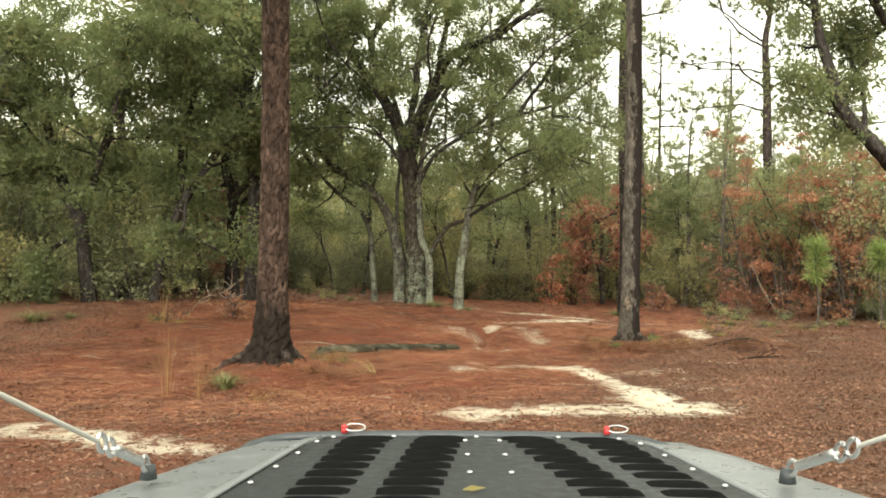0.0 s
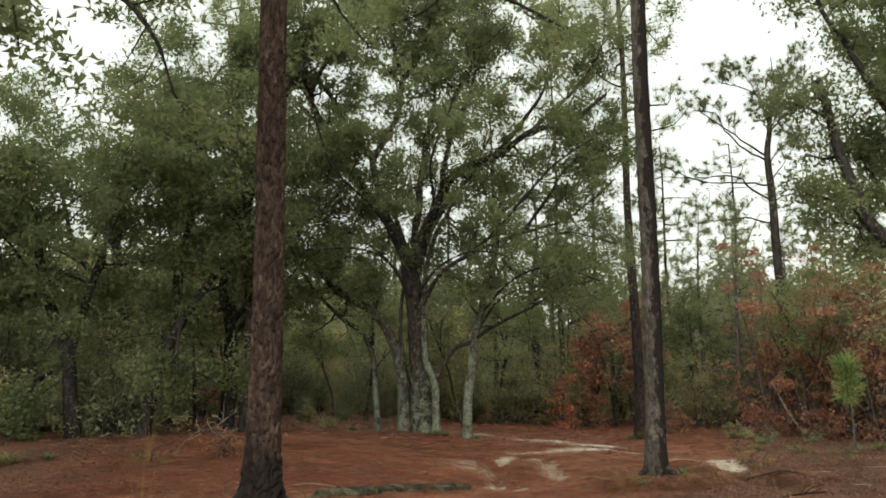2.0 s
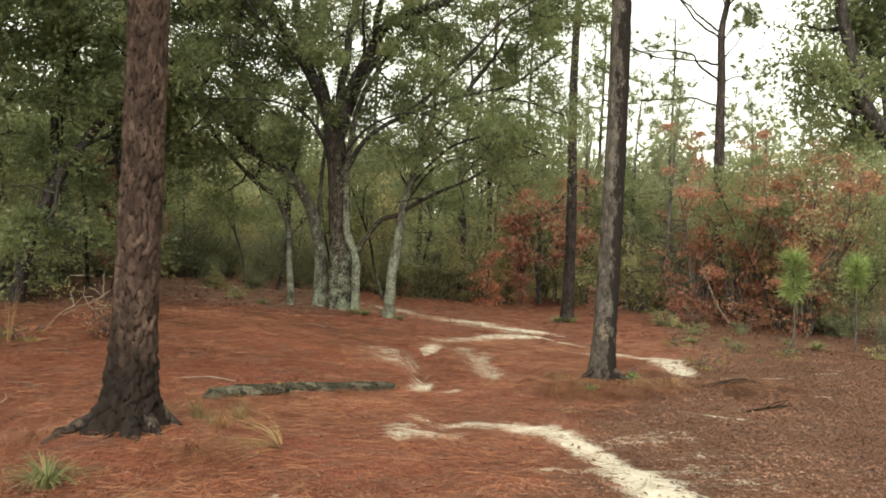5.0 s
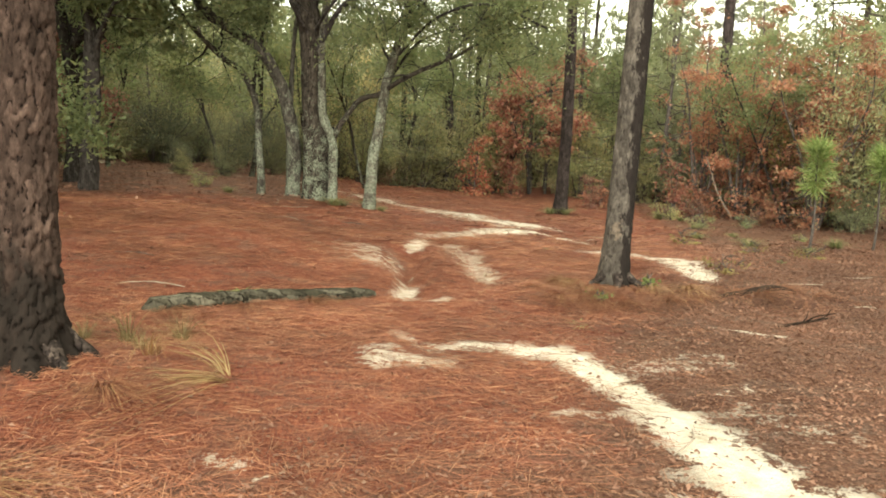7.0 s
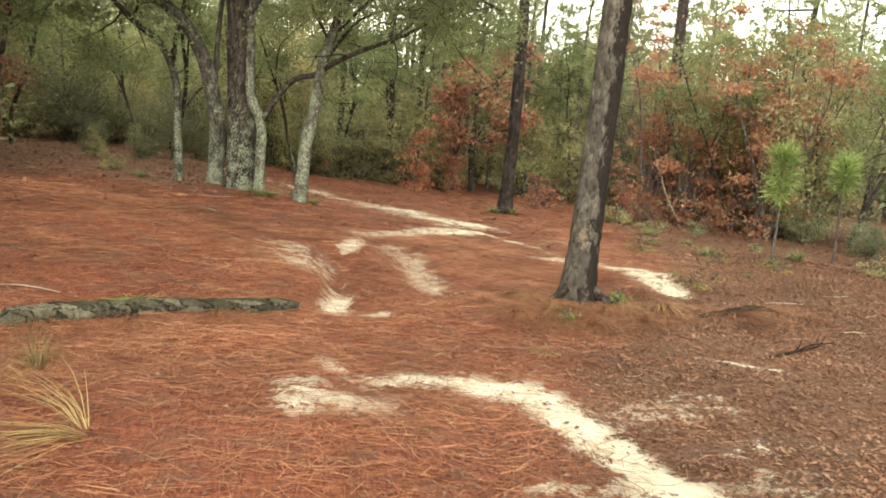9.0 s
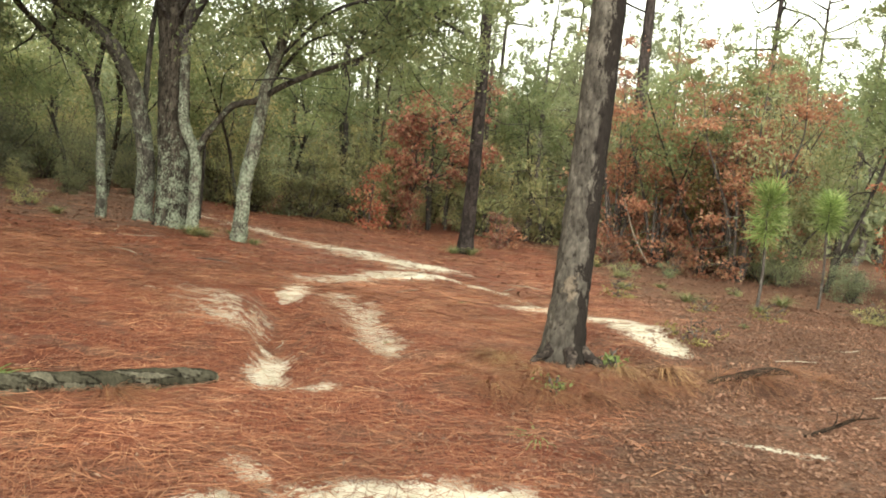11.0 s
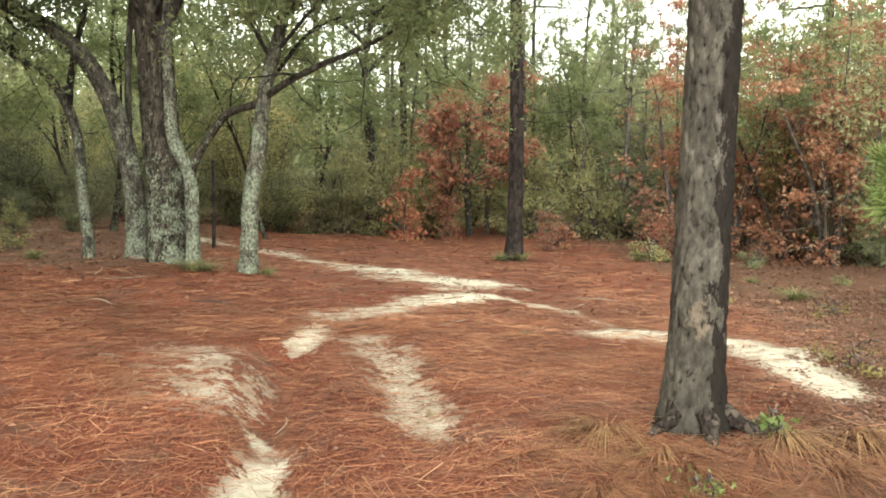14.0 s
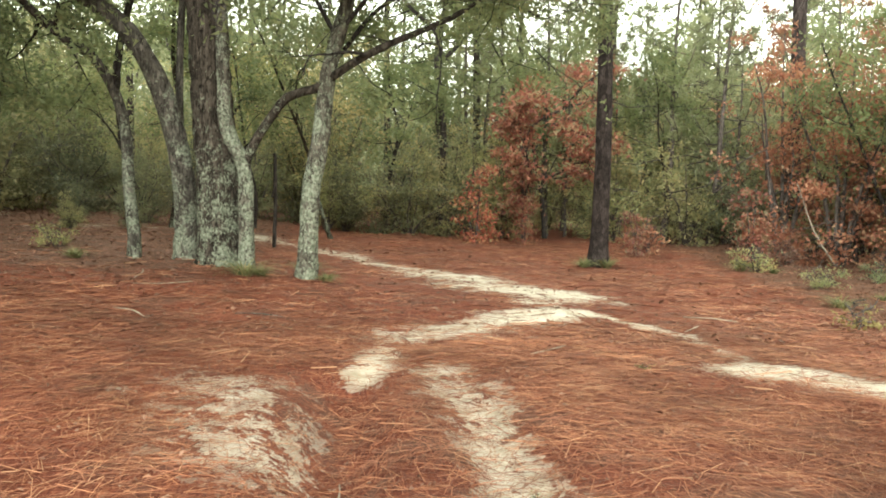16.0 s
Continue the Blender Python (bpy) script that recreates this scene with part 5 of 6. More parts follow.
def treeline(seed, radius, height, mat, label):
    """The closed edge of the distant forest all round: a ragged, deeply folded bank of crowns."""
    rng = np.random.default_rng(seed)
    n, m = 900, 9
    a = np.linspace(0, 2 * np.pi, n, endpoint=False)
    top = height * (0.72 + 0.16 * np.sin(a * 23 + 1) * np.sin(a * 7) + 0.14 * rng.uniform(-1, 1, n) + 0.12 * np.sin(a * 61))
    V = []
    for k in range(m):
        t = k / (m - 1)
        r = radius + 3.0 * t ** 2 + rng.normal(size=n) * 1.1
        V.append(np.column_stack([1 + r * np.sin(a), 12 + r * np.cos(a), 0.3 + t * top + rng.normal(size=n) * 0.25 * (0 < k < m - 1)]))
    q, w = np.meshgrid(np.arange(n), np.arange(m - 1))
    q, w = q.ravel(), w.ravel()
    e = (q + 1) % n
    F = np.column_stack([w * n + q, w * n + e, (w + 1) * n + e, (w + 1) * n + q])
    ob = part("backdrop", np_mesh("backdrop", np.concatenate(V), F), mat)
    tagged(ob, label, "forest edge", kind="structure")


def woods_material():
    m, nt, b = material("distant_foliage", 0.9, 0.1)
    o = coords(nt)
    c = ramp(nt, speck(nt, o, 1.1, 6.0, 0.7), [(0.3, (0.055, 0.065, 0.035)), (0.5, (0.13, 0.145, 0.07)), (0.68, (0.22, 0.22, 0.11))])
    c = mixed(nt, ramp(nt, speck(nt, o, 0.09, 2.0), [(0.45, (0.0,)), (0.62, (1.0,))]), c, mixed(nt, 0.5, c, (0.26, 0.20, 0.10)))
    nt.links.new(c, b.inputs["Base Color"])
    bump(nt, b, speck(nt, o, 2.2, 5.0, 0.7), 1.0, 0.5)
    return m


treeline(111, 72, 12, woods_material(), "closed edge of the distant olive-green forest")


# ---- floor cover ----
def keep_where(rng, n, box, weight):
    """n places in the box, kept by a weight between 0 and 1."""
    out = np.empty((0, 2))
    while len(out) < n:
        p = np.column_stack([rng.uniform(box[0], box[1], 4 * n), rng.uniform(box[2], box[3], 4 * n)])
        out = np.vstack([out, p[rng.uniform(size=4 * n) < weight(p[:, 0], p[:, 1])]])
    return out[:n]


def lying(rng, p, size, wide, tilt, lift, turn=None):
    """Flat strips strewn on the ground."""
    n = len(p)
    a = rng.uniform(0, 2 * np.pi, n) if turn is None else turn
    d = np.column_stack([np.cos(a), np.sin(a), rng.normal(size=n) * tilt])
    s = np.column_stack([-np.sin(a), np.cos(a), rng.normal(size=n) * 0.4])
    L = (size * rng.uniform(0.5, 1.3, n))[:, None]
    C = np.column_stack([p, ground_z(p[:, 0], p[:, 1]) + rng.uniform(0.2, 1, n) * lift])
    V = np.stack([C - d * L / 2 - s * wide / 2, C - d * L / 2 + s * wide / 2, C + d * L / 2 + s * wide / 2, C + d * L / 2 - s * wide / 2], 1)
    return V.reshape(-1, 3), np.arange(4 * n).reshape(-1, 4)


def straw_weight(x, y):
    return straw_share(x, y) * (1 - 0.8 * smooth((bare_sand(x, y) - 0.55) / 0.4)) * (0.55 + 0.45 * value_noise(x, y, 1.1, 3))


def litter_weight(x, y):
    return np.clip(1.08 - straw_share(x, y), 0.08, 1) * (1 - 0.9 * smooth((bare_sand(x, y) - 0.3) / 0.4))


rng = np.random.default_rng(201)
p = keep_where(rng, 120000, (-6.5, 6.5, 5, 17.5), lambda x, y: straw_weight(x, y) * smooth((x + 6.5) / 2.5) * smooth((6.5 - x) / 2) * smooth((17.5 - y) / 2) * smooth((y - 5) / 1.0))
flow = value_noise(p[:, 0], p[:, 1], 0.9, 50) * 1.2 + rng.normal(size=len(p)) * 1.0
q = keep_where(rng, 26000, (-9, 10, 14, 30), lambda x, y: straw_weight(x, y) * smooth((x + 9) / 3) * smooth((y - 14) / 2))
pieces = [lying(rng, p, 0.175, 0.0024, 0.08, 0.024, flow), lying(rng, q, 0.24, 0.006, 0.06, 0.025)]
fallen = stuff(part("pine_straw", np_mesh("pine_straw", *joined(pieces)), NEEDLES))
tagged(fallen, "rust-red fallen pine needles strewn over the ground", "pine straw")
p = keep_where(rng, 120000, (-7, 9, 3, 18), lambda x, y: litter_weight(x, y) * smooth((y + 2) / 8))
q = keep_where(rng, 20000, (-12, 14, 16, 32), lambda x, y: 0.25 + 0.75 * litter_weight(x, y))
pieces = []
for places, size in ((p, 0.036), (q, 0.070)):
    C = np.column_stack([places, ground_z(places[:, 0], places[:, 1]) + rng.uniform(0.002, 0.022, len(places))])
    d = unit(np.column_stack([rng.normal(size=(len(C), 2)), rng.normal(size=len(C)) * 0.25]))
    n = len(C)
    s = unit(np.cross(d, np.array([0, 0, 1.0]) + rng.normal(size=(n, 3)) * 0.35))
    L = (size * rng.uniform(0.5, 1.3, n))[:, None]
    V = np.stack([C, C + d * L * 0.5 + s * L * 0.27 + (0, 0, 0.006), C + d * L, C + d * L * 0.5 - s * L * 0.27 + (0, 0, 0.006)], 1)
    pieces.append((V.reshape(-1, 3), np.arange(4 * n).reshape(-1, 4)))
litter = stuff(part("leaf_litter", np_mesh("leaf_litter", *joined(pieces)), LITTER))
tagged(litter, "brown and grey fallen oak leaves on the sand", "leaf litter")


def tuft(name, seed, x, y, blades, height, spread, mat, label, category="grass", width=0.006, arch=0.6, size=1.0, sweep=None, fan=0.75):
    """A clump of arching blades, each of four short lengths."""
    rng = np.random.default_rng(seed)
    ob = thing(name, x, y, label, category, size=size, sink=0.01)
    a = rng.uniform(0, 2 * np.pi, blades) if sweep is None else sweep + rng.normal(size=blades) * fan
    out = np.column_stack([np.cos(a), np.sin(a), 0 * a])
    s = np.column_stack([-np.sin(a), np.cos(a), 0 * a])
    h, w = height * rng.uniform(0.5, 1.1, blades), spread * rng.uniform(0.3, 1.1, blades)
    bow = arch * rng.uniform(0.6, 1.12, blades)
    root = out * (0.06 * rng.uniform(0, 1, blades))[:, None]
    rows = []
    for t in (0, 0.3, 0.55, 0.8, 1.0):
        c = root + out * (w * t**1.6)[:, None]
        c[:, 2] = h * (t - bow * t**3)
        half = s * width * (1 - 0.85 * t)
        rows += [c - half, c + half]
    V = np.stack(rows, 1).reshape(-1, 3)
    k = np.arange(blades)[:, None] * 10
    F = np.concatenate([k + np.array([0, 1, 3, 2]) + 2 * m for m in range(4)])
    stuff(part("foliage", np_mesh("foliage", V, F), mat, ob))
    return ob


wire = tuft("grass_clump", 211, 2.15, 11.75, 190, 0.21, 0.46, DRAPE, "dry rust-brown wiregrass draped over the bank", width=0.0026, arch=1.08, sweep=-1.6)
wire["group"] = "dry wiregrass clumps"
repeat(wire, [(2.5, 11.6), (1.95, 12.2), (2.75, 11.55), (3.3, 11.75), (3.75, 11.9), (-1.35, 8.6), (-2.3, 8.2), (-2.6, 9.1), (2.3, 12.5), (2.45, 11.9), (2.2, 12.0), (3.5, 12.1), (4.0, 12.2), (4.8, 12.2), (5.3, 12.3),
              (4.4, 12.0), (-3.6, 9.8), (-4.2, 11.6), (-5.0, 13.0), (-0.3, 11.5), (-0.9, 11.3), (-1.5, 11.05), (2.35, 11.7), (2.6, 11.85), (3.1, 11.7), (3.6, 11.8), (4.2, 12.1)], 21, 0.6, 1.2, 70)
tuft("grass_clump", 212, -0.67, 9.05, 36, 0.26, 1.40, YELLOW_STRAW, "long yellow grass arching over the straw", width=0.0036, arch=0.95, sweep=3.65, fan=0.26)
tuft("grass_clump", 241, -0.70, 9.10, 14, 0.36, 1.25, YELLOW_STRAW, "long yellow grass arching over the straw", width=0.0036, arch=0.85, sweep=2.4, fan=0.3)
tuft("grass_clump", 220, -1.25, 9.3, 46, 0.40, 0.5, STRAW, "long yellow grass leaning by the pine", width=0.0026, arch=0.8, sweep=5.4)
tuft("grass_clump", 226, -1.7, 7.5, 50, 0.32, 0.8, STRAW, "long yellow grass arching over the straw", width=0.0028, arch=0.9, sweep=5.6)
green = tuft("grass_tuft", 213, -2.1, 7.94, 160, 0.30, 0.34, GRASS, "small olive-green grass tuft on the litter")
green["group"] = "green grass tufts"
repeat(green, [(-0.2, 18.5), (-0.05, 18.6), (0.66, 18.8), (0.42, 19.4), (5.7, 24.1), (5.3, 24.2), (-6.2, 13.4), (-6.6, 13.0), (8.3, 22.9), (7.9, 23.3), (8.6, 17.0), (7.6, 16.2), (7.2, 17.4),
               (-2.2, 19.4), (6.9, 18.9), (8.0, 19.6)], 23, 0.7, 1.25)
hump = tuft("grass_clump", 229, 2.46, 12.4, 130, 0.20, 0.46, TAN_STRAW, "golden-brown wiregrass arching off the hummock", width=0.0034, arch=1.15, sweep=-2.4, fan=0.9)
repeat(hump, [(2.62, 12.1), (2.3, 12.2)], 31, 0.7, 1.0, 40)
tuft("grass_clump", 230, 3.3, 12.12, 130, 0.20, 0.52, TAN_STRAW, "golden-brown wiregrass arching off the hummock", width=0.0034, arch=1.2, sweep=-1.5, fan=0.6)
tuft("grass_clump", 238, 3.62, 12.0, 130, 0.20, 0.45, TAN_STRAW, "golden-brown wiregrass hanging over the broken bank", width=0.003, arch=1.3, sweep=-1.2, fan=0.6)
tuft("grass_clump", 239, 3.05, 11.95, 120, 0.16, 0.42, DRAPE, "rust-brown straw hanging over the hummock", width=0.003, arch=1.2, sweep=-1.7, fan=0.8)
lime = tuft("grass_tuft", 227, -0.95, 11.62, 60, 0.13, 0.30, LEAF_LIME, "small lime-green weed behind the rotten log", "weed", width=0.014, arch=0.8)
repeat(lime, [(-0.62, 11.28), (-0.05, 11.52), (2.16, 10.87)], 29, 0.4, 0.7)
thin = tuft("grass_clump", 228, -1.5, 9.75, 90, 0.42, 0.30, OLIVE_STRAW, "thin olive and tan grass by the pine", width=0.0024, arch=0.5)
repeat(thin, [(-1.35, 9.45), (-1.7, 9.3), (-1.2, 10.1), (-1.85, 9.9)], 30, 0.5, 1.0)
stalks = tuft("grass_stalks", 214, -2.6, 7.7, 22, 1.05, 0.22, STRAW, "tall thin bleached broomsedge stalks", width=0.003, arch=0.12)
repeat(stalks, [(-2.2, 7.4), (-4.5, 13.0)], 24, 0.6, 0.9)
vine = bush("vine", 215, 3.26, 12.14, 0.18, 0.13, 80, 0.058, LEAF_LIME, "bright green vine at the foot of the pine", "vine", 4, 0.7, 0.2, first=4, second=2)
sprig = bush("weed", 216, 2.55, 11.55, 0.17, 0.07, 45, 0.035, LEAF_LIME, "small green weed in the straw", "weed", 3, first=4, second=2, thin=0.4)
repeat(sprig, [(1.66, 13.1), (6.2, 14.6), (2.9, 15.1)], 25, 0.35, 0.6)
amber = bush("weed", 217, 4.66, 13.21, 0.26, 0.24, 150, 0.05, LEAF_YELLOW, "yellowing weed among dead leaves", "weed", 4, first=4, second=2, thin=0.4)
repeat(amber, [(6.3, 15.6), (7.0, 15.2), (5.8, 17.0), (-4.7, 13.3), (-4.4, 13.1)], 26, 0.6, 1.2)
low = bush("low_shrub", 218, 8.1, 23.1, 0.45, 0.5, 500, 0.06, LEAF_OLIVE, "low spreading grey-green shrub", "shrub", 5, first=5)
repeat(low, [(8.9, 15.6), (9.2, 19.0), (7.6, 20.5), (9.4, 21.6), (-2.9, 20.9)], 27, 0.4, 0.85)
rusty = bush("low_oak", 219, 7.3, 26.4, 1.0, 0.6, 420, 0.11, LEAF_RUST, "knee-high oak sprout in orange leaf", "shrub", 6, 0.6)
repeat(rusty, [(9.4, 24.4), (10.3, 22.8), (-3.5, 13.6)], 28, 0.35, 0.7)


# ---- young longleaf pines ----
def seedling(seed, x, y, height, plume, label, size=1.0):
    rng = np.random.default_rng(seed)
    ob = thing("pine_seedling", x, y, label, "pine seedling", "pine seedlings", size=size)
    z = np.linspace(-0.05, height, 10)
    P = np.column_stack([0.03 * np.sin(z * 3), 0 * z, z])
    part("stem", np_mesh("stem", *tube(P, np.linspace(0.026, 0.016, 10), 8), True), BARK_TWIG, ob)
    k = 800
    C = np.column_stack([np.zeros((k, 2)), height - plume * rng.uniform(0, 1, k) ** 1.3]) + rng.normal(size=(k, 3)) * 0.015
    tier = (height - C[:, 2]) / plume
    d = unit(rng.normal(size=(k, 3)) * (1, 1, 0.5) + np.column_stack([np.zeros((k, 2)), 0.9 - 1.5 * tier]))
    stuff(part("needles", np_mesh("needles", *leaves(C, 0.35, rng, 0.035, d=d)), LEAF_YOUNG, ob))
    return ob


seedling(221, 7.95, 16.75, 1.75, 0.66, "young longleaf pine with one bright green plume of needles")
seedling(222, 9.75, 17.6, 2.0, 0.45, "young longleaf pine with one bright green plume of needles", 0.9)


# ---- dead wood ----
def stick(name, seed, ctrl, r0, r1, mat, label, category, seg=12, twigs=0):
    """A fallen stem lying on the ground; control points give x, y and height over the ground."""
    rng = np.random.default_rng(seed)
    x0, y0 = ctrl[0][0], ctrl[0][1]
    ob = new(name)
    ob.matrix_basis = pose(x0, y0, gz(x0, y0))
    tagged(ob, label, category)
    P = spline([(x - x0, y - y0, gz(x, y) - gz(x0, y0) + h) for x, y, h in ctrl], 0.05 if r0 > 0.03 else 0.1)
    P = P + rng.normal(size=P.shape) * r0 * 0.03
    r = np.linspace(r0, r1, len(P)) * (1 + (0.07 * np.interp(np.arange(len(P)), np.arange(0, len(P) + 5, 5), rng.normal(size=len(P) // 5 + 2 if len(P) % 5 else len(P) // 5 + 1)) if r0 > 0.03 else 0))
    r[:2] *= (0.6, 0.9)
    part("stem", np_mesh("stem", *tube(P, r, seg, 0.06, rng), True), mat, ob)
    for k in range(twigs):
        Q, q = offshoot(rng, P, r, rng.uniform(0.3, 0.95), 0.35 * rng.uniform(0.5, 1.2), 0.9, 0.3, 0.6)
        part("twig", np_mesh("twig", *tube(Q, q, 5), True), mat, ob)
    return ob


stick("fallen_log", 231, [(0.31, 11.83, 0.015), (-0.25, 11.62, 0.03), (-0.8, 11.4, 0.035), (-1.25, 11.15, 0.03), (-1.62, 10.92, 0.015)], 0.062, 0.085, BARK_LOG, "half-rotted mossy log lying in pine straw", "log", 18)
# dark stem added for the shaded hollow under the bank's ledge
stick("fallen_log", 236, [(3.98, 11.94, -0.01), (4.25, 11.98, 0.015), (4.6, 12.02, 0.02), (4.9, 12.1, 0.0)], 0.035, 0.05, BARK_ROT, "dark stem standing in for the shaded hollow under the bank", "log", 14)
stick("dead_branch", 237, [(4.1, 10.95, 0.01), (4.45, 11.1, 0.04), (4.85, 11.35, 0.03)], 0.016, 0.009, BARK_ROT, "dark bare branch lying on the leaves", "branch", 8, 3)
PALE = plain("bleached_wood", (0.33, 0.27, 0.20), 0.85, 0, 0.2)
stick("dead_branch", 233, [(-4.3, 13.6, 0.05), (-4.0, 13.5, 0.35), (-3.6, 13.4, 0.5), (-3.3, 13.4, 0.75)], 0.0055, 0.003, PALE, "bleached bare branch sticking out of the ground", "branch", 7, 12)
stick("dead_branch", 234, [(10.3, 24.2, 0.05), (9.9, 24.3, 0.7), (9.5, 24.3, 1.6)], 0.02, 0.008, PALE, "pale dead branch leaning in the thicket", "branch", 7, 3)
stick("tree_snag", 235, [(-0.36, 24.0, -0.1), (-0.34, 24.0, 0.8), (-0.35, 24.02, 1.62)], 0.034, 0.03, BARK_OAK, "broken dark stem standing behind the oaks", "snag", 10, 1)
STICKS = np.random.default_rng(240)
for k in range(26):
    x, y = STICKS.uniform(-4.5, 7.5), STICKS.uniform(7, 20)
    a, L = STICKS.uniform(0, 3.14), STICKS.uniform(0.15, 0.6)
    stick("stick", 300 + k, [(x, y, 0.01), (x + L / 2 * np.cos(a), y + L / 2 * np.sin(a), 0.02), (x + L * np.cos(a + 0.2), y + L * np.sin(a + 0.2), 0.012)], 0.007, 0.004,
          PALE if k % 3 else BARK_TWIG, "small dry stick lying on the straw", "stick", 6)


# ---- the vehicle that carries the camera, as it stands at the start ----
CX = 0.125
car = new("off_road_vehicle")
car.matrix_basis = pose(CX, 1.5, 0.12)
tagged(car, "silver off-road vehicle with a black louvred hood panel", "vehicle")
HOOD_Z = 1.07


def hood_half(y):
    """Half the hood's width, y ahead of the axle."""
    return 0.84 - 0.23 * smooth((y + 0.25) / 0.75)


def surface(name, ys, us, fn, mat, label="", thick=0.0):
    V = np.array([fn(y, u) for y in ys for u in us])
    n, m = len(ys), len(us)
    a, b = np.meshgrid(np.arange(m - 1), np.arange(n - 1))
    k = (b * m + a).ravel()
    ob = part(name, np_mesh(name, V, np.column_stack([k, k + 1, k + m + 1, k + m]), True), mat, car, label)
    if thick:
        s = ob.modifiers.new("thickness", "SOLIDIFY")
        s.thickness, s.offset = thick, -1
    return ob


def crown(u, y):
    """Height of the hood across its width: flat on top, falling at the sides and towards the nose."""
    x = abs(u) * hood_half(y)
    return HOOD_Z - 0.012 * abs(u) ** 2 - 0.09 * smooth((abs(u) - 0.86) / 0.14) ** 1.5 - 0.018 * smooth((y - 0.3) / 0.2)


def panel_half(y):
    return 0.372 + 0.18 * (0.42 - y)


surface("hood", np.linspace(-0.62, 0.5, 24), np.linspace(-1, 1, 41), lambda y, u: (u * hood_half(y), y, crown(u, y)), SILVER, "silver painted hood", 0.012)
surface("hood_panel", np.linspace(-0.6, 0.47, 20), np.linspace(-1, 1, 15),
        lambda y, u: (u * panel_half(y), y, crown(u * 0.5, y) + 0.006), BLACK, "matt black panel riveted to the hood", 0.004)


for sgn in (-1, 1):
    surface("edge_strip", np.linspace(-0.6, 0.46, 20), np.linspace(0, 1, 5), lambda y, u: (sgn * (panel_half(y) + 0.004 + 0.024 * u), y, crown(0.5, y) + 0.006 + 0.005 * math.sin(3.1416 * u)), SILVER, "raised silver strip along the black panel", 0.003)


def louvre_mesh(w):
    """A pressed louvre: a low rounded scoop, coloured pitch black for its shaded slot."""
    us, vs = np.linspace(-1, 1, 9), np.linspace(0, 1, 5)
    V = np.array([(u * w / 2, -0.020 + 0.040 * v, 0.005 * (1 - abs(u) ** 4) * math.sin(1.9 * v) + 0.001) for v in vs for u in us])
    a, b = np.meshgrid(np.arange(8), np.arange(4))
    k = (b * 9 + a).ravel()
    return np_mesh("louvre", V, np.column_stack([k, k + 1, k + 10, k + 9]), True)


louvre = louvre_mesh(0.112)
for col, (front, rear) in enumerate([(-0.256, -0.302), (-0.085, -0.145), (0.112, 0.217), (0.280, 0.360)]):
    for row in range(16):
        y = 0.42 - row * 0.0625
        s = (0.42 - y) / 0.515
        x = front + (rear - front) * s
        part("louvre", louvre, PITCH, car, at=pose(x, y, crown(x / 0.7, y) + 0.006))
rivet_bm = bmesh.new()
bmesh.ops.create_uvsphere(rivet_bm, u_segments=10, v_segments=6, radius=0.006, matrix=Matrix.Diagonal((1, 1, 0.5, 1)))
rivet = bm_mesh("rivet", rivet_bm, True)
for y in np.arange(0.45, -0.6, -0.12):
    for sgn in (-1, 1):
        w = panel_half(y) - 0.02
        part("rivet", rivet, ZINC, car, at=pose(sgn * w, y, crown(0.6, y) + 0.012))
for x in (-0.2, 0.0, 0.2):
    part("rivet", rivet, ZINC, car, at=pose(x, 0.455, crown(0.2, 0.45) + 0.01))
for y in (0.36, 0.2, 0.05):
    for x in (-0.03, 0.05):
        part("rivet", rivet, ZINC, car, at=pose(x, y, crown(0.05, y) + 0.009))
P = spline([(-0.585, 0.32, 1.0), (-0.57, 0.42, 1.025), (-0.50, 0.495, 1.046), (-0.25, 0.51, 1.054), (0.22, 0.51, 1.054), (0.42, 0.495, 1.046), (0.49, 0.42, 1.025), (0.505, 0.32, 1.0)], 0.04)
part("nose_trim", np_mesh("nose_trim", *tube(P, 0.0125, 10), True), RUBBER, car, "black rubber trim round the hood's nose")


def ring_curve(P, r, seg=6):
    return np_mesh("loop", *tube(np.asarray(P), r, seg), True)


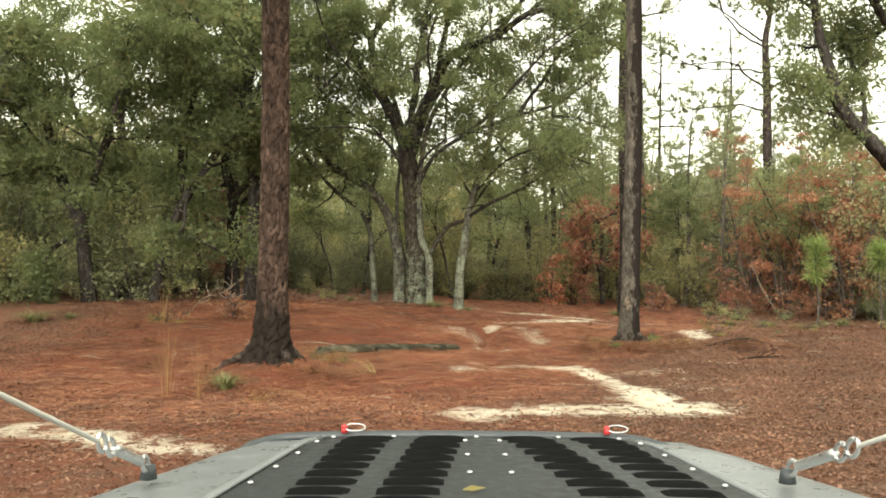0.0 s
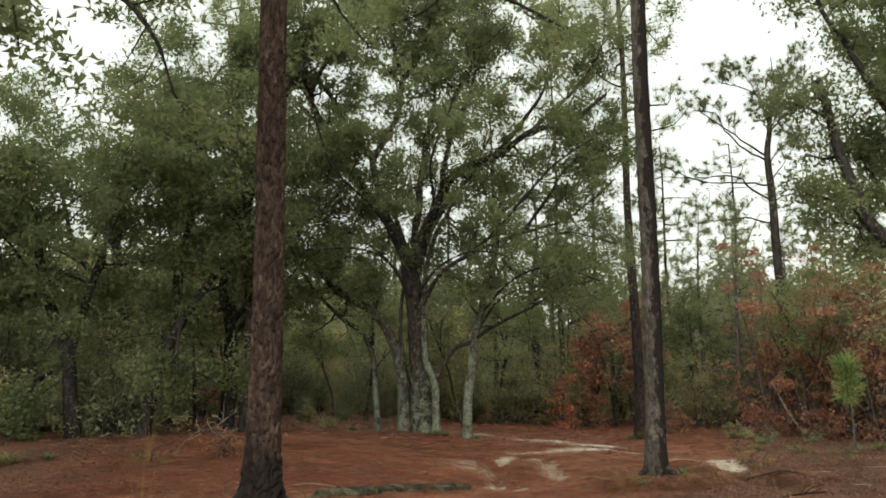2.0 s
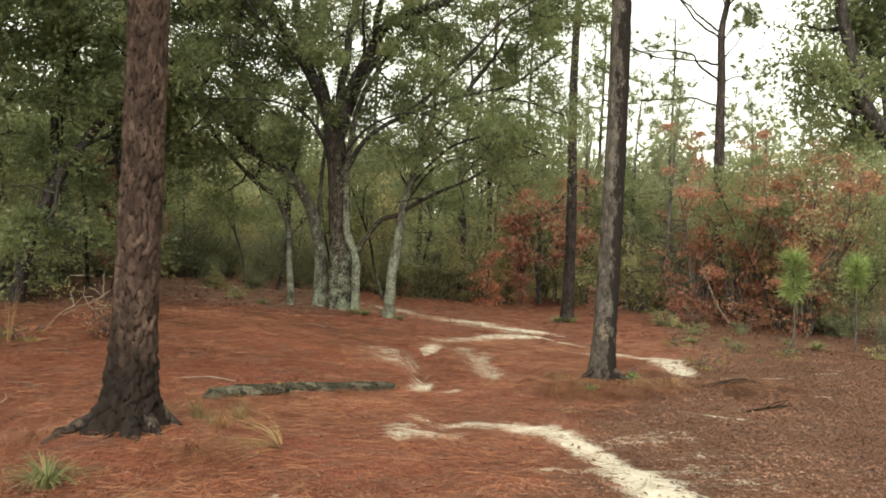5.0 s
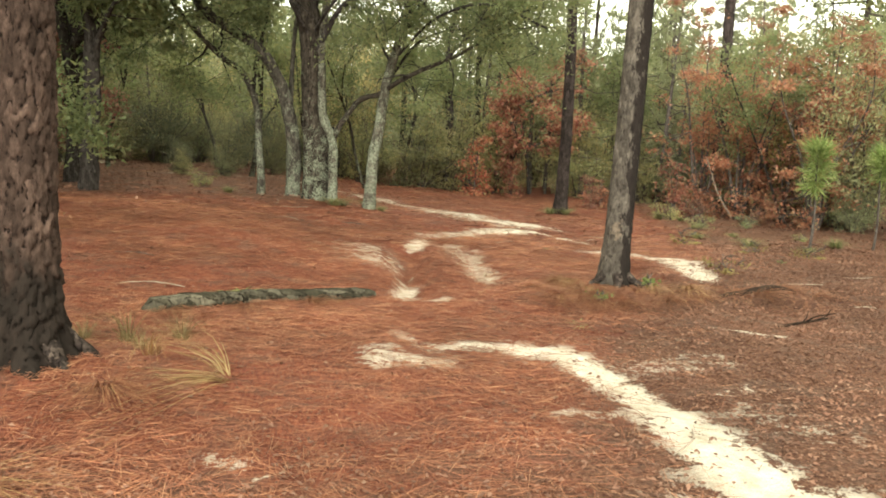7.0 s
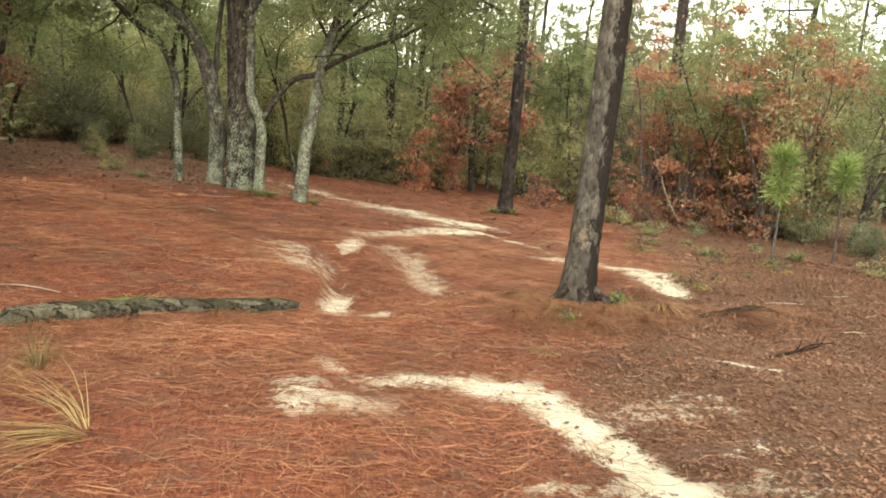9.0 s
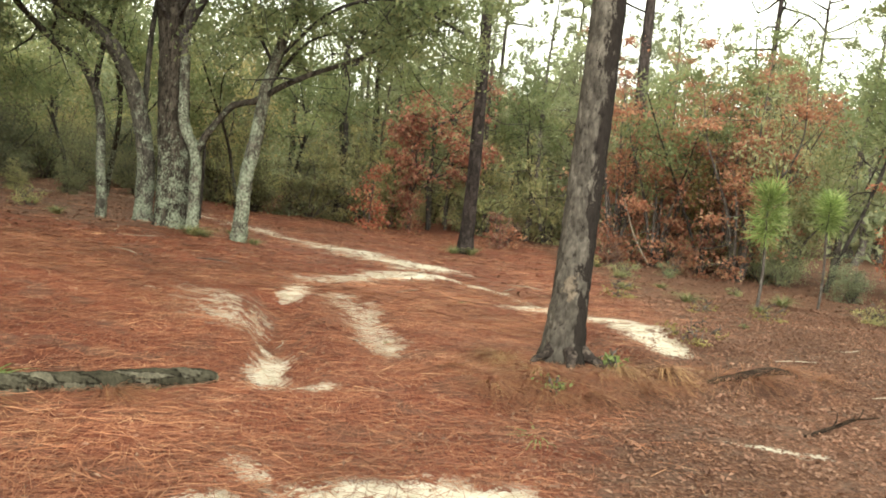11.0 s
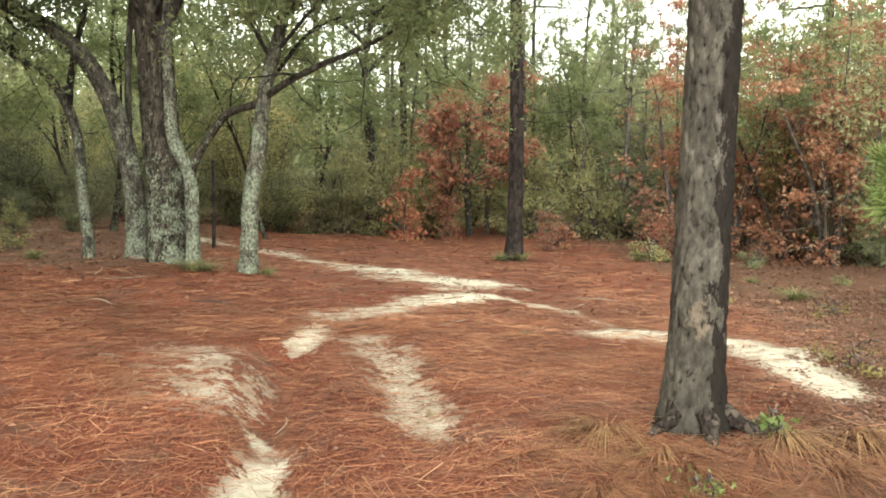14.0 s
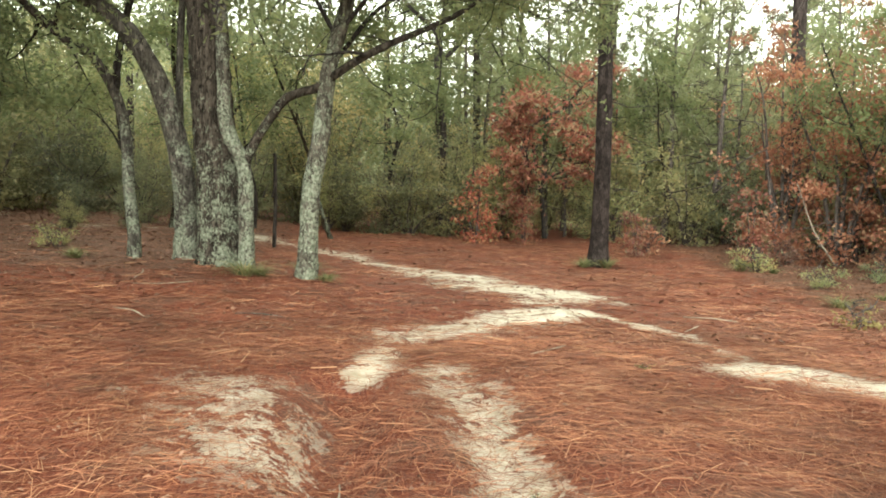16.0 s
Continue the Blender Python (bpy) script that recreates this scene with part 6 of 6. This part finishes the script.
for sgn in (-1, 1):
    x = 0.325 * sgn
    pin_bm = bmesh.new()
    bmesh.ops.create_cone(pin_bm, cap_ends=True, segments=14, radius1=0.009, radius2=0.007, depth=0.014, matrix=Matrix.Translation((0, 0, 0.006)))
    bmesh.ops.create_uvsphere(pin_bm, u_segments=12, v_segments=8, radius=0.008, matrix=Matrix.Translation((0, 0, 0.012)))
    pin = part("hood_pin", bm_mesh("hood_pin", pin_bm, True), RED, car, "red hood pin", pose(x, 0.49, HOOD_Z - 0.004))
    a = np.linspace(0, 2 * np.pi, 22)
    part("pin_ring", ring_curve(np.column_stack([0.026 + 0.026 * np.cos(a), 0.010 * np.sin(a), 0.012 + 0.007 * np.sin(a)]), 0.0017), ZINC, pin, "steel wire ring")
    # limb-riser cable from the fender up towards the roof
    lo, hi = Vector((0.595 * sgn - 0.035, 0.0, HOOD_Z + 0.03)), Vector((0.57 * sgn, -1.3, HOOD_Z + 0.535))
    d = (hi - lo).normalized()
    foot = bmesh.new()
    bmesh.ops.create_cone(foot, cap_ends=True, segments=14, radius1=0.016, radius2=0.012, depth=0.026)
    part("cable_mount", bm_mesh("cable_mount", foot, True), RUBBER, car, "black cable mount", pose(lo.x, lo.y, lo.z - 0.012))
    line = lambda a, b: np.array([lo + d * (a + (b - a) * k / 11) for k in range(12)])
    buckle = part("turnbuckle", np_mesh("turnbuckle", *tube(line(0.05, 0.19), 0.009, 10), True), ZINC, car, "zinc turnbuckle")
    for a0 in (0.02, 0.21, 0.25):
        c = lo + d * a0
        t = np.linspace(0, 2 * np.pi, 18)
        part("eye", ring_curve([c + d * (0.02 * math.cos(q)) + Vector((0, 0, 0.014 * math.sin(q))) for q in t], 0.004), ZINC, buckle, "steel eye")
    part("cable", np_mesh("cable", *tube(line(0.27, 1.35), 0.004, 8), True), ROPE, car, "pale sheathed steel cable")
    wheel_bm = bmesh.new()
    prof = [(0.20, 0.11), (0.33, 0.125), (0.385, 0.105), (0.40, 0.06), (0.40, -0.06), (0.385, -0.105), (0.33, -0.125), (0.20, -0.11)]
    rings = [[wheel_bm.verts.new((h, r * math.cos(q), r * math.sin(q))) for r, h in prof] for q in np.linspace(0, 2 * np.pi, 40, endpoint=False)]
    for k in range(40):
        for m in range(7):
            wheel_bm.faces.new((rings[k][m], rings[k][m + 1], rings[(k + 1) % 40][m + 1], rings[(k + 1) % 40][m]))
    wheel = part("wheel", bm_mesh("tyre", wheel_bm, True), RUBBER, car, "black off-road tyre", pose(0.66 * sgn, 0.0, 0.38))
    hub = bmesh.new()
    bmesh.ops.create_cone(hub, cap_ends=True, segments=24, radius1=0.205, radius2=0.19, depth=0.2, matrix=Matrix.Rotation(radians(90), 4, "Y"))
    part("rim", bm_mesh("rim", hub), ZINC, wheel, "grey steel rim")
    surface("fender", np.linspace(-0.62, 0.46, 14), np.linspace(0, 1, 8),
            lambda y, u: (sgn * (hood_half(y) + 0.005 + 0.03 * math.sin(1.5 * u)), y, 0.955 - 0.42 * u if abs(y) > 0.44 else 0.955 - 0.13 * u), SILVER, "silver fender", 0.01)
surface("nose", np.linspace(0.42, 0.98, 10), np.linspace(-1, 1, 12), lambda z, u: (0.53 * u, 0.48 - 0.04 * abs(u) ** 3, z), SILVER, "silver nose panel", 0.02)
surface("bulkhead", np.linspace(0.42, 0.98, 6), np.linspace(-1, 1, 6), lambda z, u: (0.64 * u, -0.58, z), RUBBER, "black bulkhead", 0.02)
axle = bmesh.new()
bmesh.ops.create_cone(axle, cap_ends=True, segments=14, radius1=0.05, radius2=0.05, depth=1.25, matrix=Matrix.Rotation(radians(90), 4, "Y"))
part("axle", bm_mesh("axle", axle, True), RUBBER, car, "dark axle", pose(0, 0, 0.38))
blade = np.array([[0, 0, 0.002], [0.02, 0.006, 0.008], [0.046, 0, 0.004], [0.02, -0.008, 0.001]])
hood_leaf = part("fallen_leaf", np_mesh("fallen_leaf", blade, [[0, 1, 2, 3]]), LEAF_YELLOW, at=pose(0.075, 1.42, 0.12 + HOOD_Z + 0.008, 0, 0, 10))
tagged(hood_leaf, "small yellow leaf lying on the hood", "leaf")
